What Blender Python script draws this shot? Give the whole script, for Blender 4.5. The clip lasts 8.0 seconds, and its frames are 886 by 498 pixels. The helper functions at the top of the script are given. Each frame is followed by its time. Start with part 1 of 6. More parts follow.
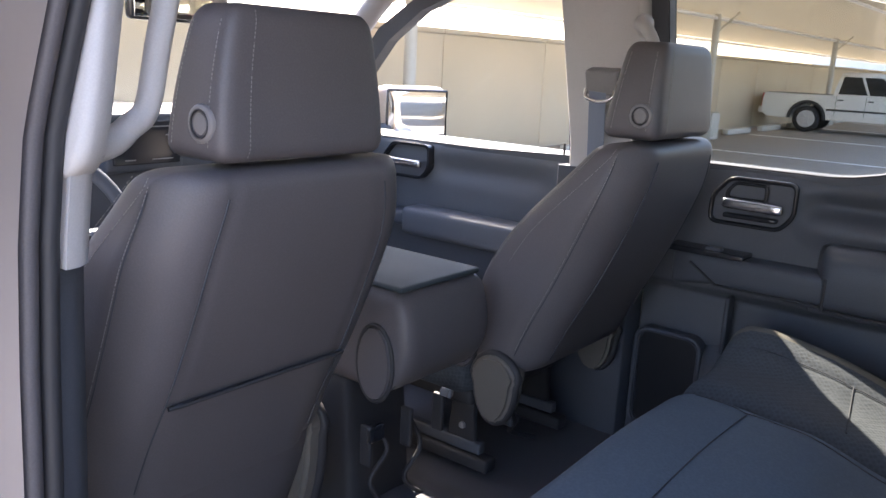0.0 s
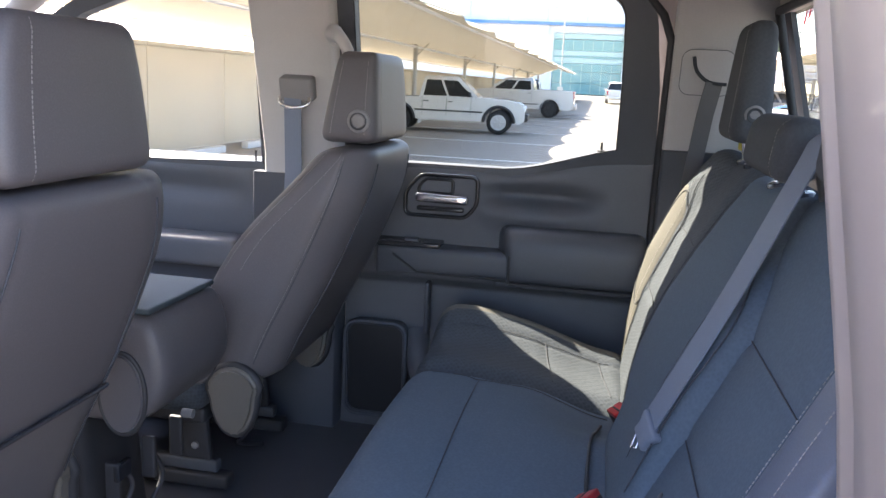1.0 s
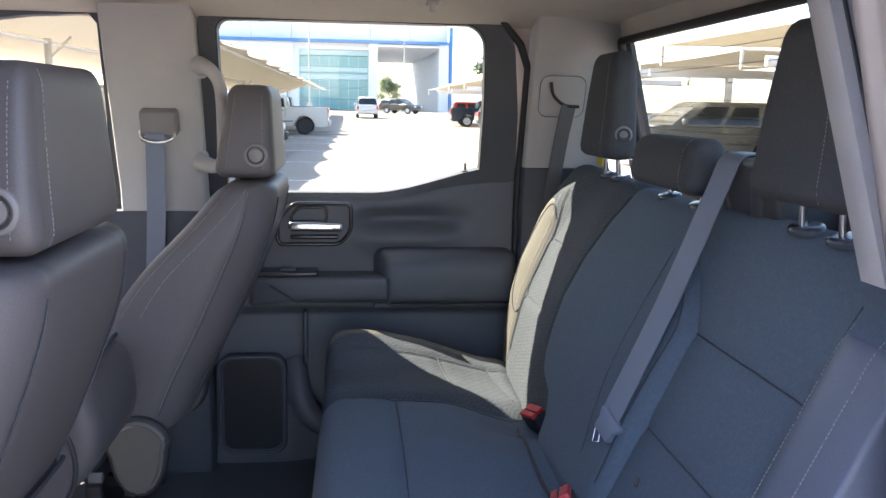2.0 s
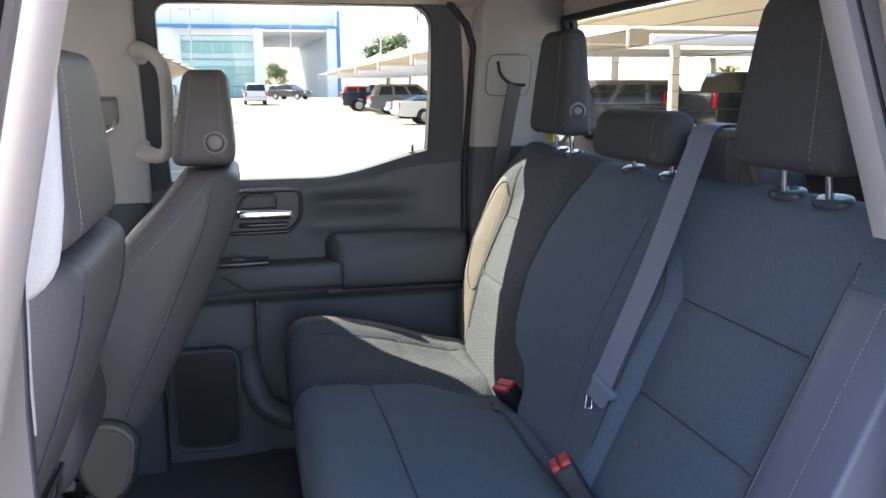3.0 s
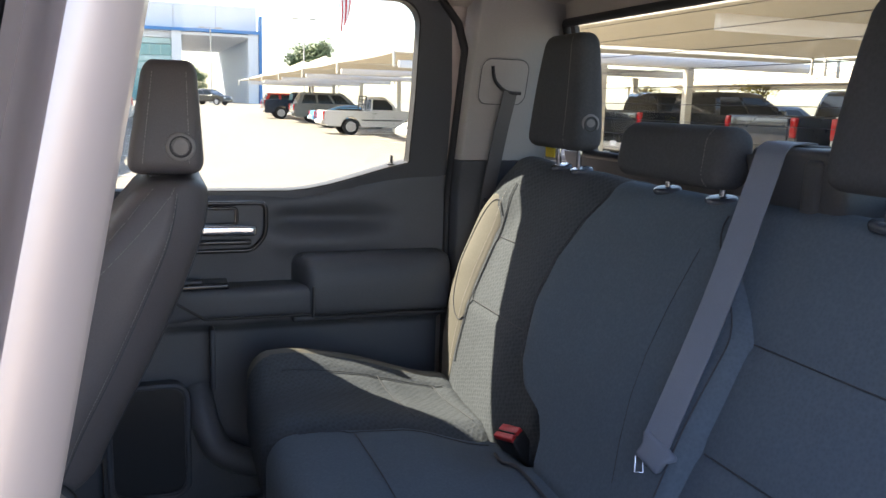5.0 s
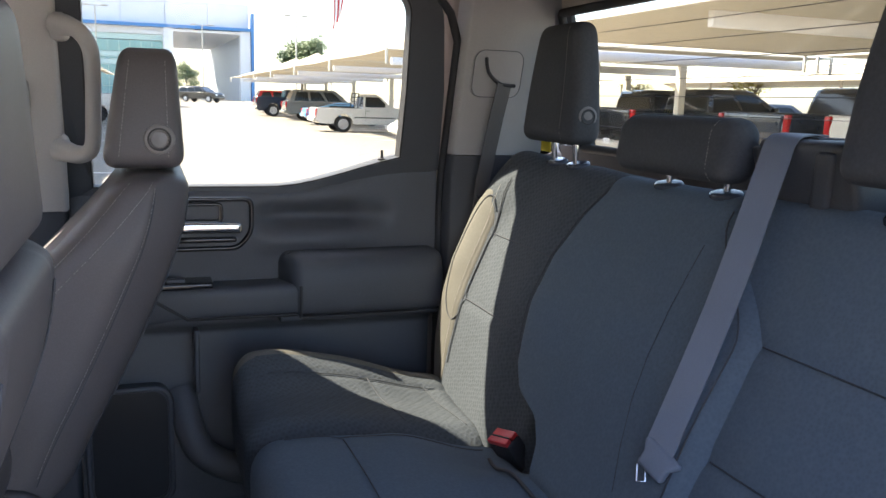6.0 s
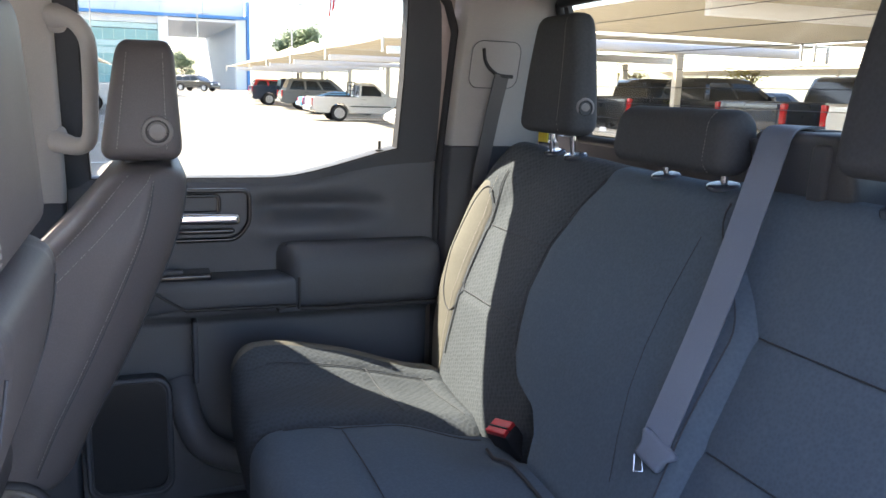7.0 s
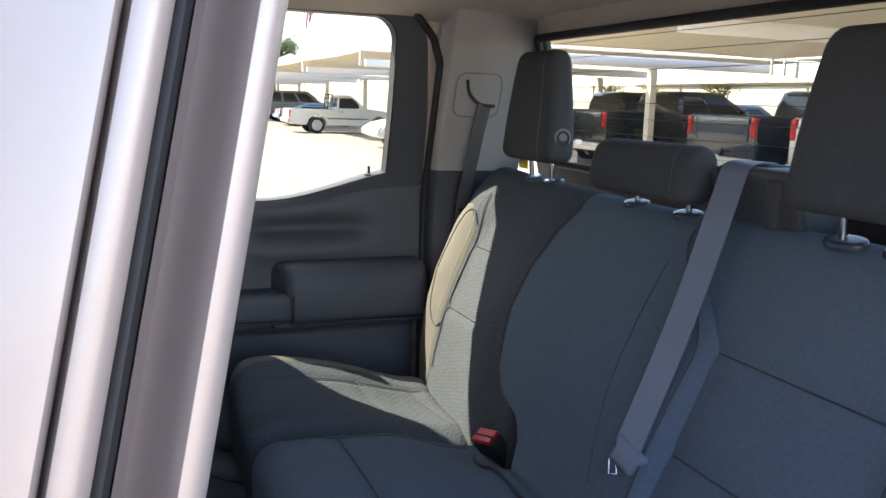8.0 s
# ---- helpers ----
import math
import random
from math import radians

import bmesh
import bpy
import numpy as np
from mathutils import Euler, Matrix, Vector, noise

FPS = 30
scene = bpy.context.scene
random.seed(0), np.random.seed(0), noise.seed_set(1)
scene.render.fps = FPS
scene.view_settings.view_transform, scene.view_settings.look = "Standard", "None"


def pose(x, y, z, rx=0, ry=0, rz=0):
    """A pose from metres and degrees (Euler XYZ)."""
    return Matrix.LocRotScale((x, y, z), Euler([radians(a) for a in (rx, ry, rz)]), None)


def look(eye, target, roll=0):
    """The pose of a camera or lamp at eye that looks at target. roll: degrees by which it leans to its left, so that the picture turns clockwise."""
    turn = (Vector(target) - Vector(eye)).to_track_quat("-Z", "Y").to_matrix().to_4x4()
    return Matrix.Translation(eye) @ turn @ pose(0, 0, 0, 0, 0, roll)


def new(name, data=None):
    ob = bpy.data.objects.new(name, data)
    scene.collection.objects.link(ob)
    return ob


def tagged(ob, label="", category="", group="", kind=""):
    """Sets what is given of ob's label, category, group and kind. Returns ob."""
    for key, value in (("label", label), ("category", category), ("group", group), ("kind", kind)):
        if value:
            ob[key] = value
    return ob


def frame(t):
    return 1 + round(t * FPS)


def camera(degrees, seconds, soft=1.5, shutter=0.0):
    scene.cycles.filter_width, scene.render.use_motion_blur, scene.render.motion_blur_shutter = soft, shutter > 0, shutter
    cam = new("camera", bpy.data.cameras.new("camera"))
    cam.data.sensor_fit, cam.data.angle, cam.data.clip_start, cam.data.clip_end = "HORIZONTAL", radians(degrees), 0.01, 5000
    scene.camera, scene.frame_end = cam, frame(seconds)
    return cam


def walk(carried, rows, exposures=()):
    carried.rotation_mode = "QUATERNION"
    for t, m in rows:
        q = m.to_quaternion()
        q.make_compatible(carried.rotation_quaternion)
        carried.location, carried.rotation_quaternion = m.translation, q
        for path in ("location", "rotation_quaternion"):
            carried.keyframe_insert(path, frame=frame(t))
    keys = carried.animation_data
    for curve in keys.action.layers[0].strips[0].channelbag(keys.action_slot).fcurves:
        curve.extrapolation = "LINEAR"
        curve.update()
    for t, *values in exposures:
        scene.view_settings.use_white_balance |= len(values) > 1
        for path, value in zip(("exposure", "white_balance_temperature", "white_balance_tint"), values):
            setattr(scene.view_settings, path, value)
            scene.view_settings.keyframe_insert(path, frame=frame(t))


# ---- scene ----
cam = camera(56.9, 8.0)
PATH = [
    (0, (0.856, -1.241, 1.499), (-0.343, 0.295, 1.05), 2.8),
    (0.5, (0.769, -1.336, 1.512), (0.041, 0.478, 1.088), 1.9),
    (1, (0.657, -1.398, 1.498), (0.291, 0.528, 1.1), 2.7),
    (1.5, (0.501, -1.442, 1.518), (0.433, 0.522, 1.15), 2.6),
    (2, (0.347, -1.464, 1.518), (0.559, 0.495, 1.175), 1.1),
    (3.5, (0.163, -1.398, 1.506), (0.657, 0.5, 1.114), -0.3),
    (4, (0.126, -1.312, 1.501), (0.664, 0.581, 1.146), -0.1),
    (4.5, (0.092, -1.238, 1.492), (0.703, 0.634, 1.143), 1.0),
    (5, (0.102, -1.177, 1.495), (0.751, 0.682, 1.145), 1.7),
    (6.5, (0.127, -1.116, 1.48), (0.796, 0.733, 1.115), 1.7),
    (7, (0.12, -1.123, 1.489), (0.792, 0.721, 1.108), 1.7),
    (7.5, (0.104, -1.17, 1.51), (0.793, 0.672, 1.143), 1.8),
    (8, (0.061, -1.217, 1.53), (0.786, 0.613, 1.177), 1.8),
]
walk(cam, [(t, look(e, a, r)) for t, e, a, r in PATH], [(0, 3.05, 6680, 23), (0.5, 3.3, 6680, 22), (1, 3.37, 6630, 21), (2, 3.2, 6580, 20), (3.5, 3.1, 6730, 18), (4.5, 2.86, 6780, 19), (5, 2.83, 6830, 19), (6.5, 3.06, 6680, 19), (7, 3.2, 6630, 19), (7.5, 3.1, 6680, 19), (8, 2.9, 6730, 18)])

# ---------------------------------------------------------------- world and light
SUN_DIR = Vector((0.79, -0.50, -1.0)).normalized()      # the way the sunlight travels
world = bpy.data.worlds.new("sky")
scene.world = world
world.use_nodes = True
wn = world.node_tree
sky = wn.nodes.new("ShaderNodeTexSky")
sky.sky_type = "NISHITA"
sky.sun_disc = False
sky.sun_elevation = math.asin(-SUN_DIR.z)
sky.sun_rotation = math.atan2(-SUN_DIR.x, -SUN_DIR.y)
sky.air_density, sky.dust_density, sky.ozone_density = 1.0, 1.2, 1.0
wn.links.new(sky.outputs[0], wn.nodes["Background"].inputs[0])
wn.nodes["Background"].inputs[1].default_value = 0.15
sun = new("sun", bpy.data.lights.new("sun", "SUN"))
sun.data.energy, sun.data.angle, sun.data.color = 5.0, radians(0.53), (1.0, 0.92, 0.78)
sun.matrix_basis = look(Vector((0, 0, 30)), Vector((0, 0, 30)) + SUN_DIR)

# ---------------------------------------------------------------- materials


def mat(name, col, rough=0.6, metal=0.0, var=0.12, scale=6.0, fine=0.08, fscale=180.0, bump=0.1, bdist=0.001,
        spec=0.5, coat=0.0, pattern="", rvar=0.08):
    """A surface with broad stains, fine grain and relief, all in metres."""
    m = bpy.data.materials.new(name)
    m.use_nodes = True
    nt = m.node_tree
    b = nt.nodes["Principled BSDF"]
    co = nt.nodes.new("ShaderNodeTexCoord")
    n1 = nt.nodes.new("ShaderNodeTexNoise")
    n1.inputs["Scale"].default_value, n1.inputs["Detail"].default_value = scale, 5.0
    n2 = nt.nodes.new("ShaderNodeTexNoise")
    n2.inputs["Scale"].default_value, n2.inputs["Detail"].default_value = fscale, 3.0
    for n in (n1, n2):
        nt.links.new(co.outputs["Object"], n.inputs["Vector"])

    def mathn(op, a, c):
        q = nt.nodes.new("ShaderNodeMath")
        q.operation = op
        for i, v in enumerate((a, c)):
            if isinstance(v, (int, float)):
                q.inputs[i].default_value = v
            else:
                nt.links.new(v, q.inputs[i])
        return q.outputs[0]
    height = n2.outputs["Fac"]
    if pattern == "weave":
        v = nt.nodes.new("ShaderNodeTexVoronoi")
        v.inputs["Scale"].default_value = 190.0
        nt.links.new(co.outputs["Object"], v.inputs["Vector"])
        height = mathn("ADD", mathn("MULTIPLY", v.outputs["Distance"], 1.2), mathn("MULTIPLY", n2.outputs["Fac"], 0.5))
    elif pattern == "knit":
        mp = nt.nodes.new("ShaderNodeMapping")
        mp.inputs["Rotation"].default_value = (0.3, 0.2, 0.785)
        nt.links.new(co.outputs["Object"], mp.inputs["Vector"])
        v = nt.nodes.new("ShaderNodeTexVoronoi")
        v.inputs["Scale"].default_value, v.inputs["Randomness"].default_value = 125.0, 0.35
        nt.links.new(mp.outputs[0], v.inputs["Vector"])
        height = mathn("ADD", mathn("MULTIPLY", v.outputs["Distance"], 1.8), mathn("MULTIPLY", n2.outputs["Fac"], 0.3))
    elif pattern == "grain":
        v = nt.nodes.new("ShaderNodeTexVoronoi")
        v.inputs["Scale"].default_value = 420.0
        nt.links.new(co.outputs["Object"], v.inputs["Vector"])
        height = mathn("ADD", v.outputs["Distance"], mathn("MULTIPLY", n2.outputs["Fac"], 0.4))
    f = mathn("ADD", mathn("MULTIPLY", mathn("SUBTRACT", n1.outputs["Fac"], 0.5), 2 * var),
              mathn("MULTIPLY", mathn("SUBTRACT", height, 0.5), 2 * fine))
    f = mathn("ADD", f, 1.0)
    mix = nt.nodes.new("ShaderNodeVectorMath")
    mix.operation = "SCALE"
    mix.inputs[0].default_value = col
    nt.links.new(f, mix.inputs["Scale"])
    nt.links.new(mix.outputs[0], b.inputs["Base Color"])
    r = mathn("ADD", mathn("MULTIPLY", mathn("SUBTRACT", n1.outputs["Fac"], 0.5), 2 * rvar), rough)
    nt.links.new(r, b.inputs["Roughness"])
    b.inputs["Metallic"].default_value = metal
    b.inputs["Specular IOR Level"].default_value = spec
    b.inputs["Coat Weight"].default_value = coat
    b.inputs["Coat Roughness"].default_value = 0.05
    if bump:
        bu = nt.nodes.new("ShaderNodeBump")
        bu.inputs["Strength"].default_value, bu.inputs["Distance"].default_value = bump, bdist
        nt.links.new(height, bu.inputs["Height"])
        nt.links.new(bu.outputs[0], b.inputs["Normal"])
    return m


def glass(name, col, alpha_rough=0.0, sheen=0.9):
    """Thin pane: mostly clear, tinted, with a mirror sheen by Fresnel."""
    m = bpy.data.materials.new(name)
    m.use_nodes = True
    nt = m.node_tree
    nt.nodes.remove(nt.nodes["Principled BSDF"])
    out = nt.nodes["Material Output"]
    tr = nt.nodes.new("ShaderNodeBsdfTransparent")
    tr.inputs[0].default_value = (*col, 1)
    gl = nt.nodes.new("ShaderNodeBsdfGlossy")
    gl.inputs["Roughness"].default_value = alpha_rough
    lw = nt.nodes.new("ShaderNodeLayerWeight")
    lw.inputs[0].default_value = 0.5
    pw = nt.nodes.new("ShaderNodeMath")
    pw.operation = "POWER"
    nt.links.new(lw.outputs["Facing"], pw.inputs[0])
    pw.inputs[1].default_value = 5.0
    fr = nt.nodes.new("ShaderNodeMath")
    fr.operation = "MULTIPLY_ADD"
    nt.links.new(pw.outputs[0], fr.inputs[0])
    fr.inputs[1].default_value, fr.inputs[2].default_value = sheen, 0.035
    mx = nt.nodes.new("ShaderNodeMixShader")
    nt.links.new(fr.outputs[0], mx.inputs[0])
    nt.links.new(tr.outputs[0], mx.inputs[1])
    nt.links.new(gl.outputs[0], mx.inputs[2])
    nt.links.new(mx.outputs[0], out.inputs["Surface"])
    return m


CLOTH = mat("charcoal seat cloth", (0.088, 0.116, 0.146), 0.85, fine=0.10, fscale=500, pattern="weave", bump=0.25, bdist=0.0004, spec=0.25, var=0.10)
# Warm sunlight is put into this colour; only the sunlit far bolsters use it.
SUNCLOTH = mat("smooth bolster cloth tinted by sunlight", (0.112, 0.107, 0.092), 0.75, fine=0.06, fscale=600, pattern="weave", bump=0.12, bdist=0.0003, spec=0.3)
SIDE = mat("blue-grey seat vinyl", (0.095, 0.110, 0.145), 0.45, fine=0.08, fscale=700, pattern="grain", bump=0.18, bdist=0.0004, spec=0.45)
WEBD = mat("dark seat belt webbing", (0.125, 0.120, 0.118), 0.55, fine=0.2, fscale=900, bump=0.3, bdist=0.0005, spec=0.4)
HEAD = mat("dark head rest cloth", (0.064, 0.068, 0.075), 0.85, fine=0.10, fscale=500, pattern="weave", bump=0.25, bdist=0.0004, spec=0.25, var=0.10)
KNIT = mat("patterned seat insert", (0.049, 0.057, 0.066), 0.85, fine=0.22, fscale=500, pattern="knit", bump=0.5, bdist=0.0010, spec=0.25, var=0.10)
VINYL = mat("charcoal seat vinyl", (0.089, 0.081, 0.085), 0.52, fine=0.10, fscale=700, pattern="grain", bump=0.20, bdist=0.0004, spec=0.45)
DARK = mat("black moulded plastic", (0.064, 0.069, 0.080), 0.50, fine=0.10, fscale=900, pattern="grain", bump=0.22, bdist=0.0004, spec=0.45)
SOFT = mat("soft black door skin", (0.092, 0.096, 0.106), 0.50, fine=0.10, fscale=700, pattern="grain", bump=0.2, bdist=0.0004, spec=0.4)
GLOSS = mat("gloss black plastic", (0.020, 0.021, 0.025), 0.16, bump=0.02, fine=0.02, var=0.05)
TRIM = mat("light grey pillar trim", (0.42, 0.405, 0.395), 0.62, fine=0.05, fscale=600, pattern="grain", bump=0.15, bdist=0.0004)
LINER = mat("grey woven headliner", (0.56, 0.51, 0.45), 0.9, fine=0.10, fscale=700, bump=0.3, bdist=0.0006, spec=0.2)
RUBBER = mat("black rubber", (0.028, 0.028, 0.031), 0.6, bump=0.15, bdist=0.0005, fscale=300)
MATF = mat("black vinyl floor", (0.095, 0.095, 0.104), 0.42, bump=0.25, bdist=0.001, fscale=260, pattern="grain")
RECESS = mat("black recess plastic", (0.020, 0.021, 0.024), 0.30, bump=0.05, bdist=0.0004, fscale=300)
CHROME = mat("satin chrome", (0.78, 0.78, 0.80), 0.16, metal=1.0, bump=0.02, fine=0.02, var=0.04)
WEB = mat("grey seat belt webbing", (0.165, 0.192, 0.245), 0.5, fine=0.2, fscale=900, bump=0.3, bdist=0.0005, spec=0.4)
RED = mat("red buckle plastic", (0.55, 0.025, 0.030), 0.4, bump=0.05)
PAINT = mat("silver body paint", (0.385, 0.330, 0.300), 0.42, metal=0.35, bump=0.03, bdist=0.0004, fine=0.02, var=0.03, coat=0.3)
SEWN = mat("dark sewn cord", (0.045, 0.050, 0.060), 0.8)
THREAD = mat("pale stitching", (0.26, 0.25, 0.24), 0.8)
YELLOW = mat("yellow tag", (0.75, 0.60, 0.05), 0.6)
# The lid's bluish cast is reflected sky put into its base colour.
LID = mat("smooth vinyl lid with sky tint", (0.050, 0.066, 0.074), 0.62, pattern="grain", fine=0.05, spec=0.25, bump=0.08, bdist=0.0003)
MIRROR = mat("mirror silver", (0.85, 0.86, 0.87), 0.02, metal=1.0, bump=0.0, var=0.0, fine=0.0, rvar=0.0)
# Blue sheen of the sky is put into the black collar plastic's colour.
COLLAR = mat("gloss collar plastic with sky sheen", (0.055, 0.065, 0.085), 0.22, bump=0.02, fine=0.02, var=0.05)
TAUPE = mat("taupe moulded plastic", (0.125, 0.112, 0.095), 0.45, fine=0.06, fscale=600, pattern="grain", bump=0.12, bdist=0.0004)
BUTTON = mat("dark grey button plastic", (0.19, 0.18, 0.18), 0.45, bump=0.05)
CLEAR = glass("clear pane", (0.96, 0.98, 0.97))
TINT = glass("tinted rear pane", (0.68, 0.70, 0.67), 0.0, 0.15)
SIDETINT = glass("tinted side pane", (0.70, 0.72, 0.69), 0.0, 0.35)

# ---------------------------------------------------------------- geometry helpers
ORG = {}


def thing(name, loc, label="", category="", group="", kind=""):
    """An empty at the thing's base that carries its parts."""
    ob = new(name)
    ob.empty_display_size = 0.05
    ob.location = loc
    ORG[ob.name] = Vector(loc)
    return tagged(ob, label, category, group, kind)


def part(name, bm, material, parent=None, label="", smooth=True, kind="", category=""):
    """Links a bmesh, built in world place, as one mesh object under its parent."""
    me = bpy.data.meshes.new(name)
    bmesh.ops.recalc_face_normals(bm, faces=bm.faces)
    org = ORG[parent.name] if parent else Vector((0, 0, 0))
    bmesh.ops.translate(bm, verts=bm.verts, vec=-org)
    for f in bm.faces:
        f.smooth = smooth
    for e in bm.edges:
        if len(e.link_faces) == 2 and e.calc_face_angle(0.0) > 1.09:
            e.smooth = False
    bm.to_mesh(me)
    bm.free()
    me.materials.append(material)
    ob = new(name, me)
    if parent:
        ob.parent = parent
    ORG[ob.name] = org
    return tagged(ob, label, category, "", kind)


def structure(name, bm, material, label, category, smooth=False):
    return part(name, bm, material, None, label, smooth, "structure", category)


def axis_steps(h, r, k, n):
    """Steps along one half-extent h with a rounding zone r at both ends."""
    a = [-h + r * (1 - math.cos(math.pi / 2 * i / k)) for i in range(k)] if r > 0 else [-h]
    lo = -h + r
    mid = [lo + (2 * (h - r)) * i / n for i in range(n + 1)]
    return a + mid + [-v for v in reversed(a)]


def rbox(c, s, r, fn=None, k=3, n=(4, 4, 4), rot=None):
    """Rounded, subdivided box: centre, size, radius; fn bends each local point."""
    bm = bmesh.new()
    h = [v / 2 for v in s]
    r = min(r, *[v * 0.999 for v in h])
    ax = [axis_steps(h[i], r, k, n[i]) for i in range(3)]
    cache = {}
    c = Vector(c)

    def vert(p):
        key = tuple(round(v, 6) for v in p)
        if key not in cache:
            q = Vector([max(-h[i] + r, min(h[i] - r, p[i])) for i in range(3)])
            d = Vector(p) - q
            o = q + d.normalized() * r if d.length > 1e-9 else q
            if fn:
                o = Vector(fn(o))
            if rot:
                o = rot @ o
            cache[key] = bm.verts.new(c + o)
        return cache[key]
    for a in range(3):
        u, v = [i for i in range(3) if i != a]
        for side in (-h[a], h[a]):
            for i in range(len(ax[u]) - 1):
                for j in range(len(ax[v]) - 1):
                    q = []
                    for du, dv in ((0, 0), (1, 0), (1, 1), (0, 1)):
                        p = [0, 0, 0]
                        p[a], p[u], p[v] = side, ax[u][i + du], ax[v][j + dv]
                        q.append(vert(p))
                    if len(set(q)) == 4:
                        bm.faces.new(q)
                    elif len(set(q)) == 3:
                        bm.faces.new(list(dict.fromkeys(q)))
    return bm


def loft(rings, closed=True, caps=True):
    """Skin through rings of equally many points."""
    bm = bmesh.new()
    vs = [[bm.verts.new(p) for p in ring] for ring in rings]
    m = len(vs[0])
    for a, b in zip(vs, vs[1:]):
        for i in range(m if closed else m - 1):
            bm.faces.new((a[i], a[(i + 1) % m], b[(i + 1) % m], b[i]))
    if caps and closed:
        bm.faces.new(vs[0])
        bm.faces.new(vs[-1])
    return bm


def prism(poly, axis, a, b, bevel=0.0, seg=2):
    """A polygon in the two other axes, drawn out along axis from a to b, with worn edges."""
    bm = bmesh.new()

    def at(p, d):
        v = list(p)
        v.insert(axis, d)
        return Vector(v)
    lo = [bm.verts.new(at(p, a)) for p in poly]
    hi = [bm.verts.new(at(p, b)) for p in poly]
    m = len(poly)
    for i in range(m):
        bm.faces.new((lo[i], lo[(i + 1) % m], hi[(i + 1) % m], hi[i]))
    bm.faces.new(lo)
    bm.faces.new(hi)
    if bevel:
        bmesh.ops.recalc_face_normals(bm, faces=bm.faces)
        bmesh.ops.bevel(bm, geom=[e for e in bm.edges if e.calc_face_angle(0) > 0.4], offset=bevel, segments=seg, affect="EDGES", clamp_overlap=True)
    return bm


def box(lo, hi, bevel=0.0, seg=2):
    return prism([(lo[0], lo[1]), (hi[0], lo[1]), (hi[0], hi[1]), (lo[0], hi[1])], 2, lo[2], hi[2], bevel, seg)


def spline(pts, n):
    """Catmull-Rom through points, n steps a stretch."""
    p = [Vector(q) for q in pts]
    out = []
    for i in range(len(p) - 1):
        a, b, c, d = p[max(i - 1, 0)], p[i], p[i + 1], p[min(i + 2, len(p) - 1)]
        for j in range(n):
            t = j / n
            out.append(0.5 * (2 * b + (c - a) * t + (2 * a - 5 * b + 4 * c - d) * t * t + (3 * b - a - 3 * c + d) * t ** 3))
    return out + [p[-1]]


def spline2(pts, n=5):
    """Catmull-Rom through points of a plane."""
    return [(q.x, q.y) for q in spline([(a, b, 0.0) for a, b in pts], n)]


def tube(pts, r, seg=8, flat=(1.0, 1.0), up=None):
    """A rod along points; flat squashes its section."""
    pts = [Vector(p) for p in pts]
    rings = []
    prev = None
    for i, p in enumerate(pts):
        d = (pts[min(i + 1, len(pts) - 1)] - pts[max(i - 1, 0)]).normalized()
        ref = up if up else (prev if prev else (Vector((0, 0, 1)) if abs(d.z) < 0.9 else Vector((1, 0, 0))))
        s = d.cross(Vector(ref)).normalized()
        u = s.cross(d).normalized()
        prev = u
        rad = r[i] if isinstance(r, (list, tuple)) else r
        rings.append([p + s * math.cos(2 * math.pi * j / seg) * rad * flat[0] + u * math.sin(2 * math.pi * j / seg) * rad * flat[1] for j in range(seg)])
    return loft(rings)


def ribbon(pts, side, width, thick):
    """A belt of given width and thickness along points; side: its cross direction, one or one a point."""
    rings = []
    pts = [Vector(p) for p in pts]
    for i, p in enumerate(pts):
        d = (pts[min(i + 1, len(pts) - 1)] - pts[max(i - 1, 0)]).normalized()
        s = Vector(side[i] if isinstance(side, list) else side)
        s = (s - d * s.dot(d)).normalized() * width / 2
        u = d.cross(s).normalized() * thick / 2
        rings.append([p - s - u, p + s - u, p + s + u, p - s + u])
    return loft(rings)


def disc(c, nrm, radii, seg=24):
    """A turned boss: rings of (radius, height along nrm)."""
    nrm = Vector(nrm).normalized()
    s = nrm.orthogonal().normalized()
    u = nrm.cross(s)
    c = Vector(c)
    rings = [[c + nrm * h + (s * math.cos(2 * math.pi * j / seg) + u * math.sin(2 * math.pi * j / seg)) * max(r, 1e-4) for j in range(seg)] for r, h in radii]
    return loft(rings)


def join(*bms):
    """Several pieces of one part."""
    me = bpy.data.meshes.new("tmp")
    out = bmesh.new()
    for b in bms:
        b.to_mesh(me)
        b.free()
        out.from_mesh(me)
    bpy.data.meshes.remove(me)
    return out


def interp(t, xs, ys):
    return float(np.interp(t, xs, ys))


def smooth_interp(t, xs, ys):
    """Monotone ease between the given stations."""
    for i in range(len(xs) - 1):
        if t <= xs[i + 1]:
            f = max(0.0, min(1.0, (t - xs[i]) / (xs[i + 1] - xs[i])))
            f = f * f * (3 - 2 * f)
            return ys[i] + (ys[i + 1] - ys[i]) * f
    return ys[-1]


def groove(d, w=0.006):
    return math.exp(-(d / w) ** 2)

# ---------------------------------------------------------------- cab shell


def far_y(z):
    """Inner face of the far side glass: it leans inwards above the sill."""
    return 0.80 - 0.28 * max(z - 1.34, -0.06)


def raised(loop):
    """The upper edge of a window stands a little higher on the outer skin."""
    return [(x, z + 0.035 * max(0.0, z - 1.34)) for x, z in loop]


def ring_frame(inner, outer, y0, y1, sgn=1):
    """A frame between two loops in x and z; y0 and y1 are offsets from the leaning side."""
    rings = []
    for loop, off in ((inner, y0), (outer, y0), (outer, y1), (inner, y1), (inner, y0)):
        rings.append([Vector((x, sgn * (far_y(z) + off), z)) for x, z in loop])
    bm = loft(rings, caps=False)
    bmesh.ops.remove_doubles(bm, verts=bm.verts, dist=1e-6)
    return bm


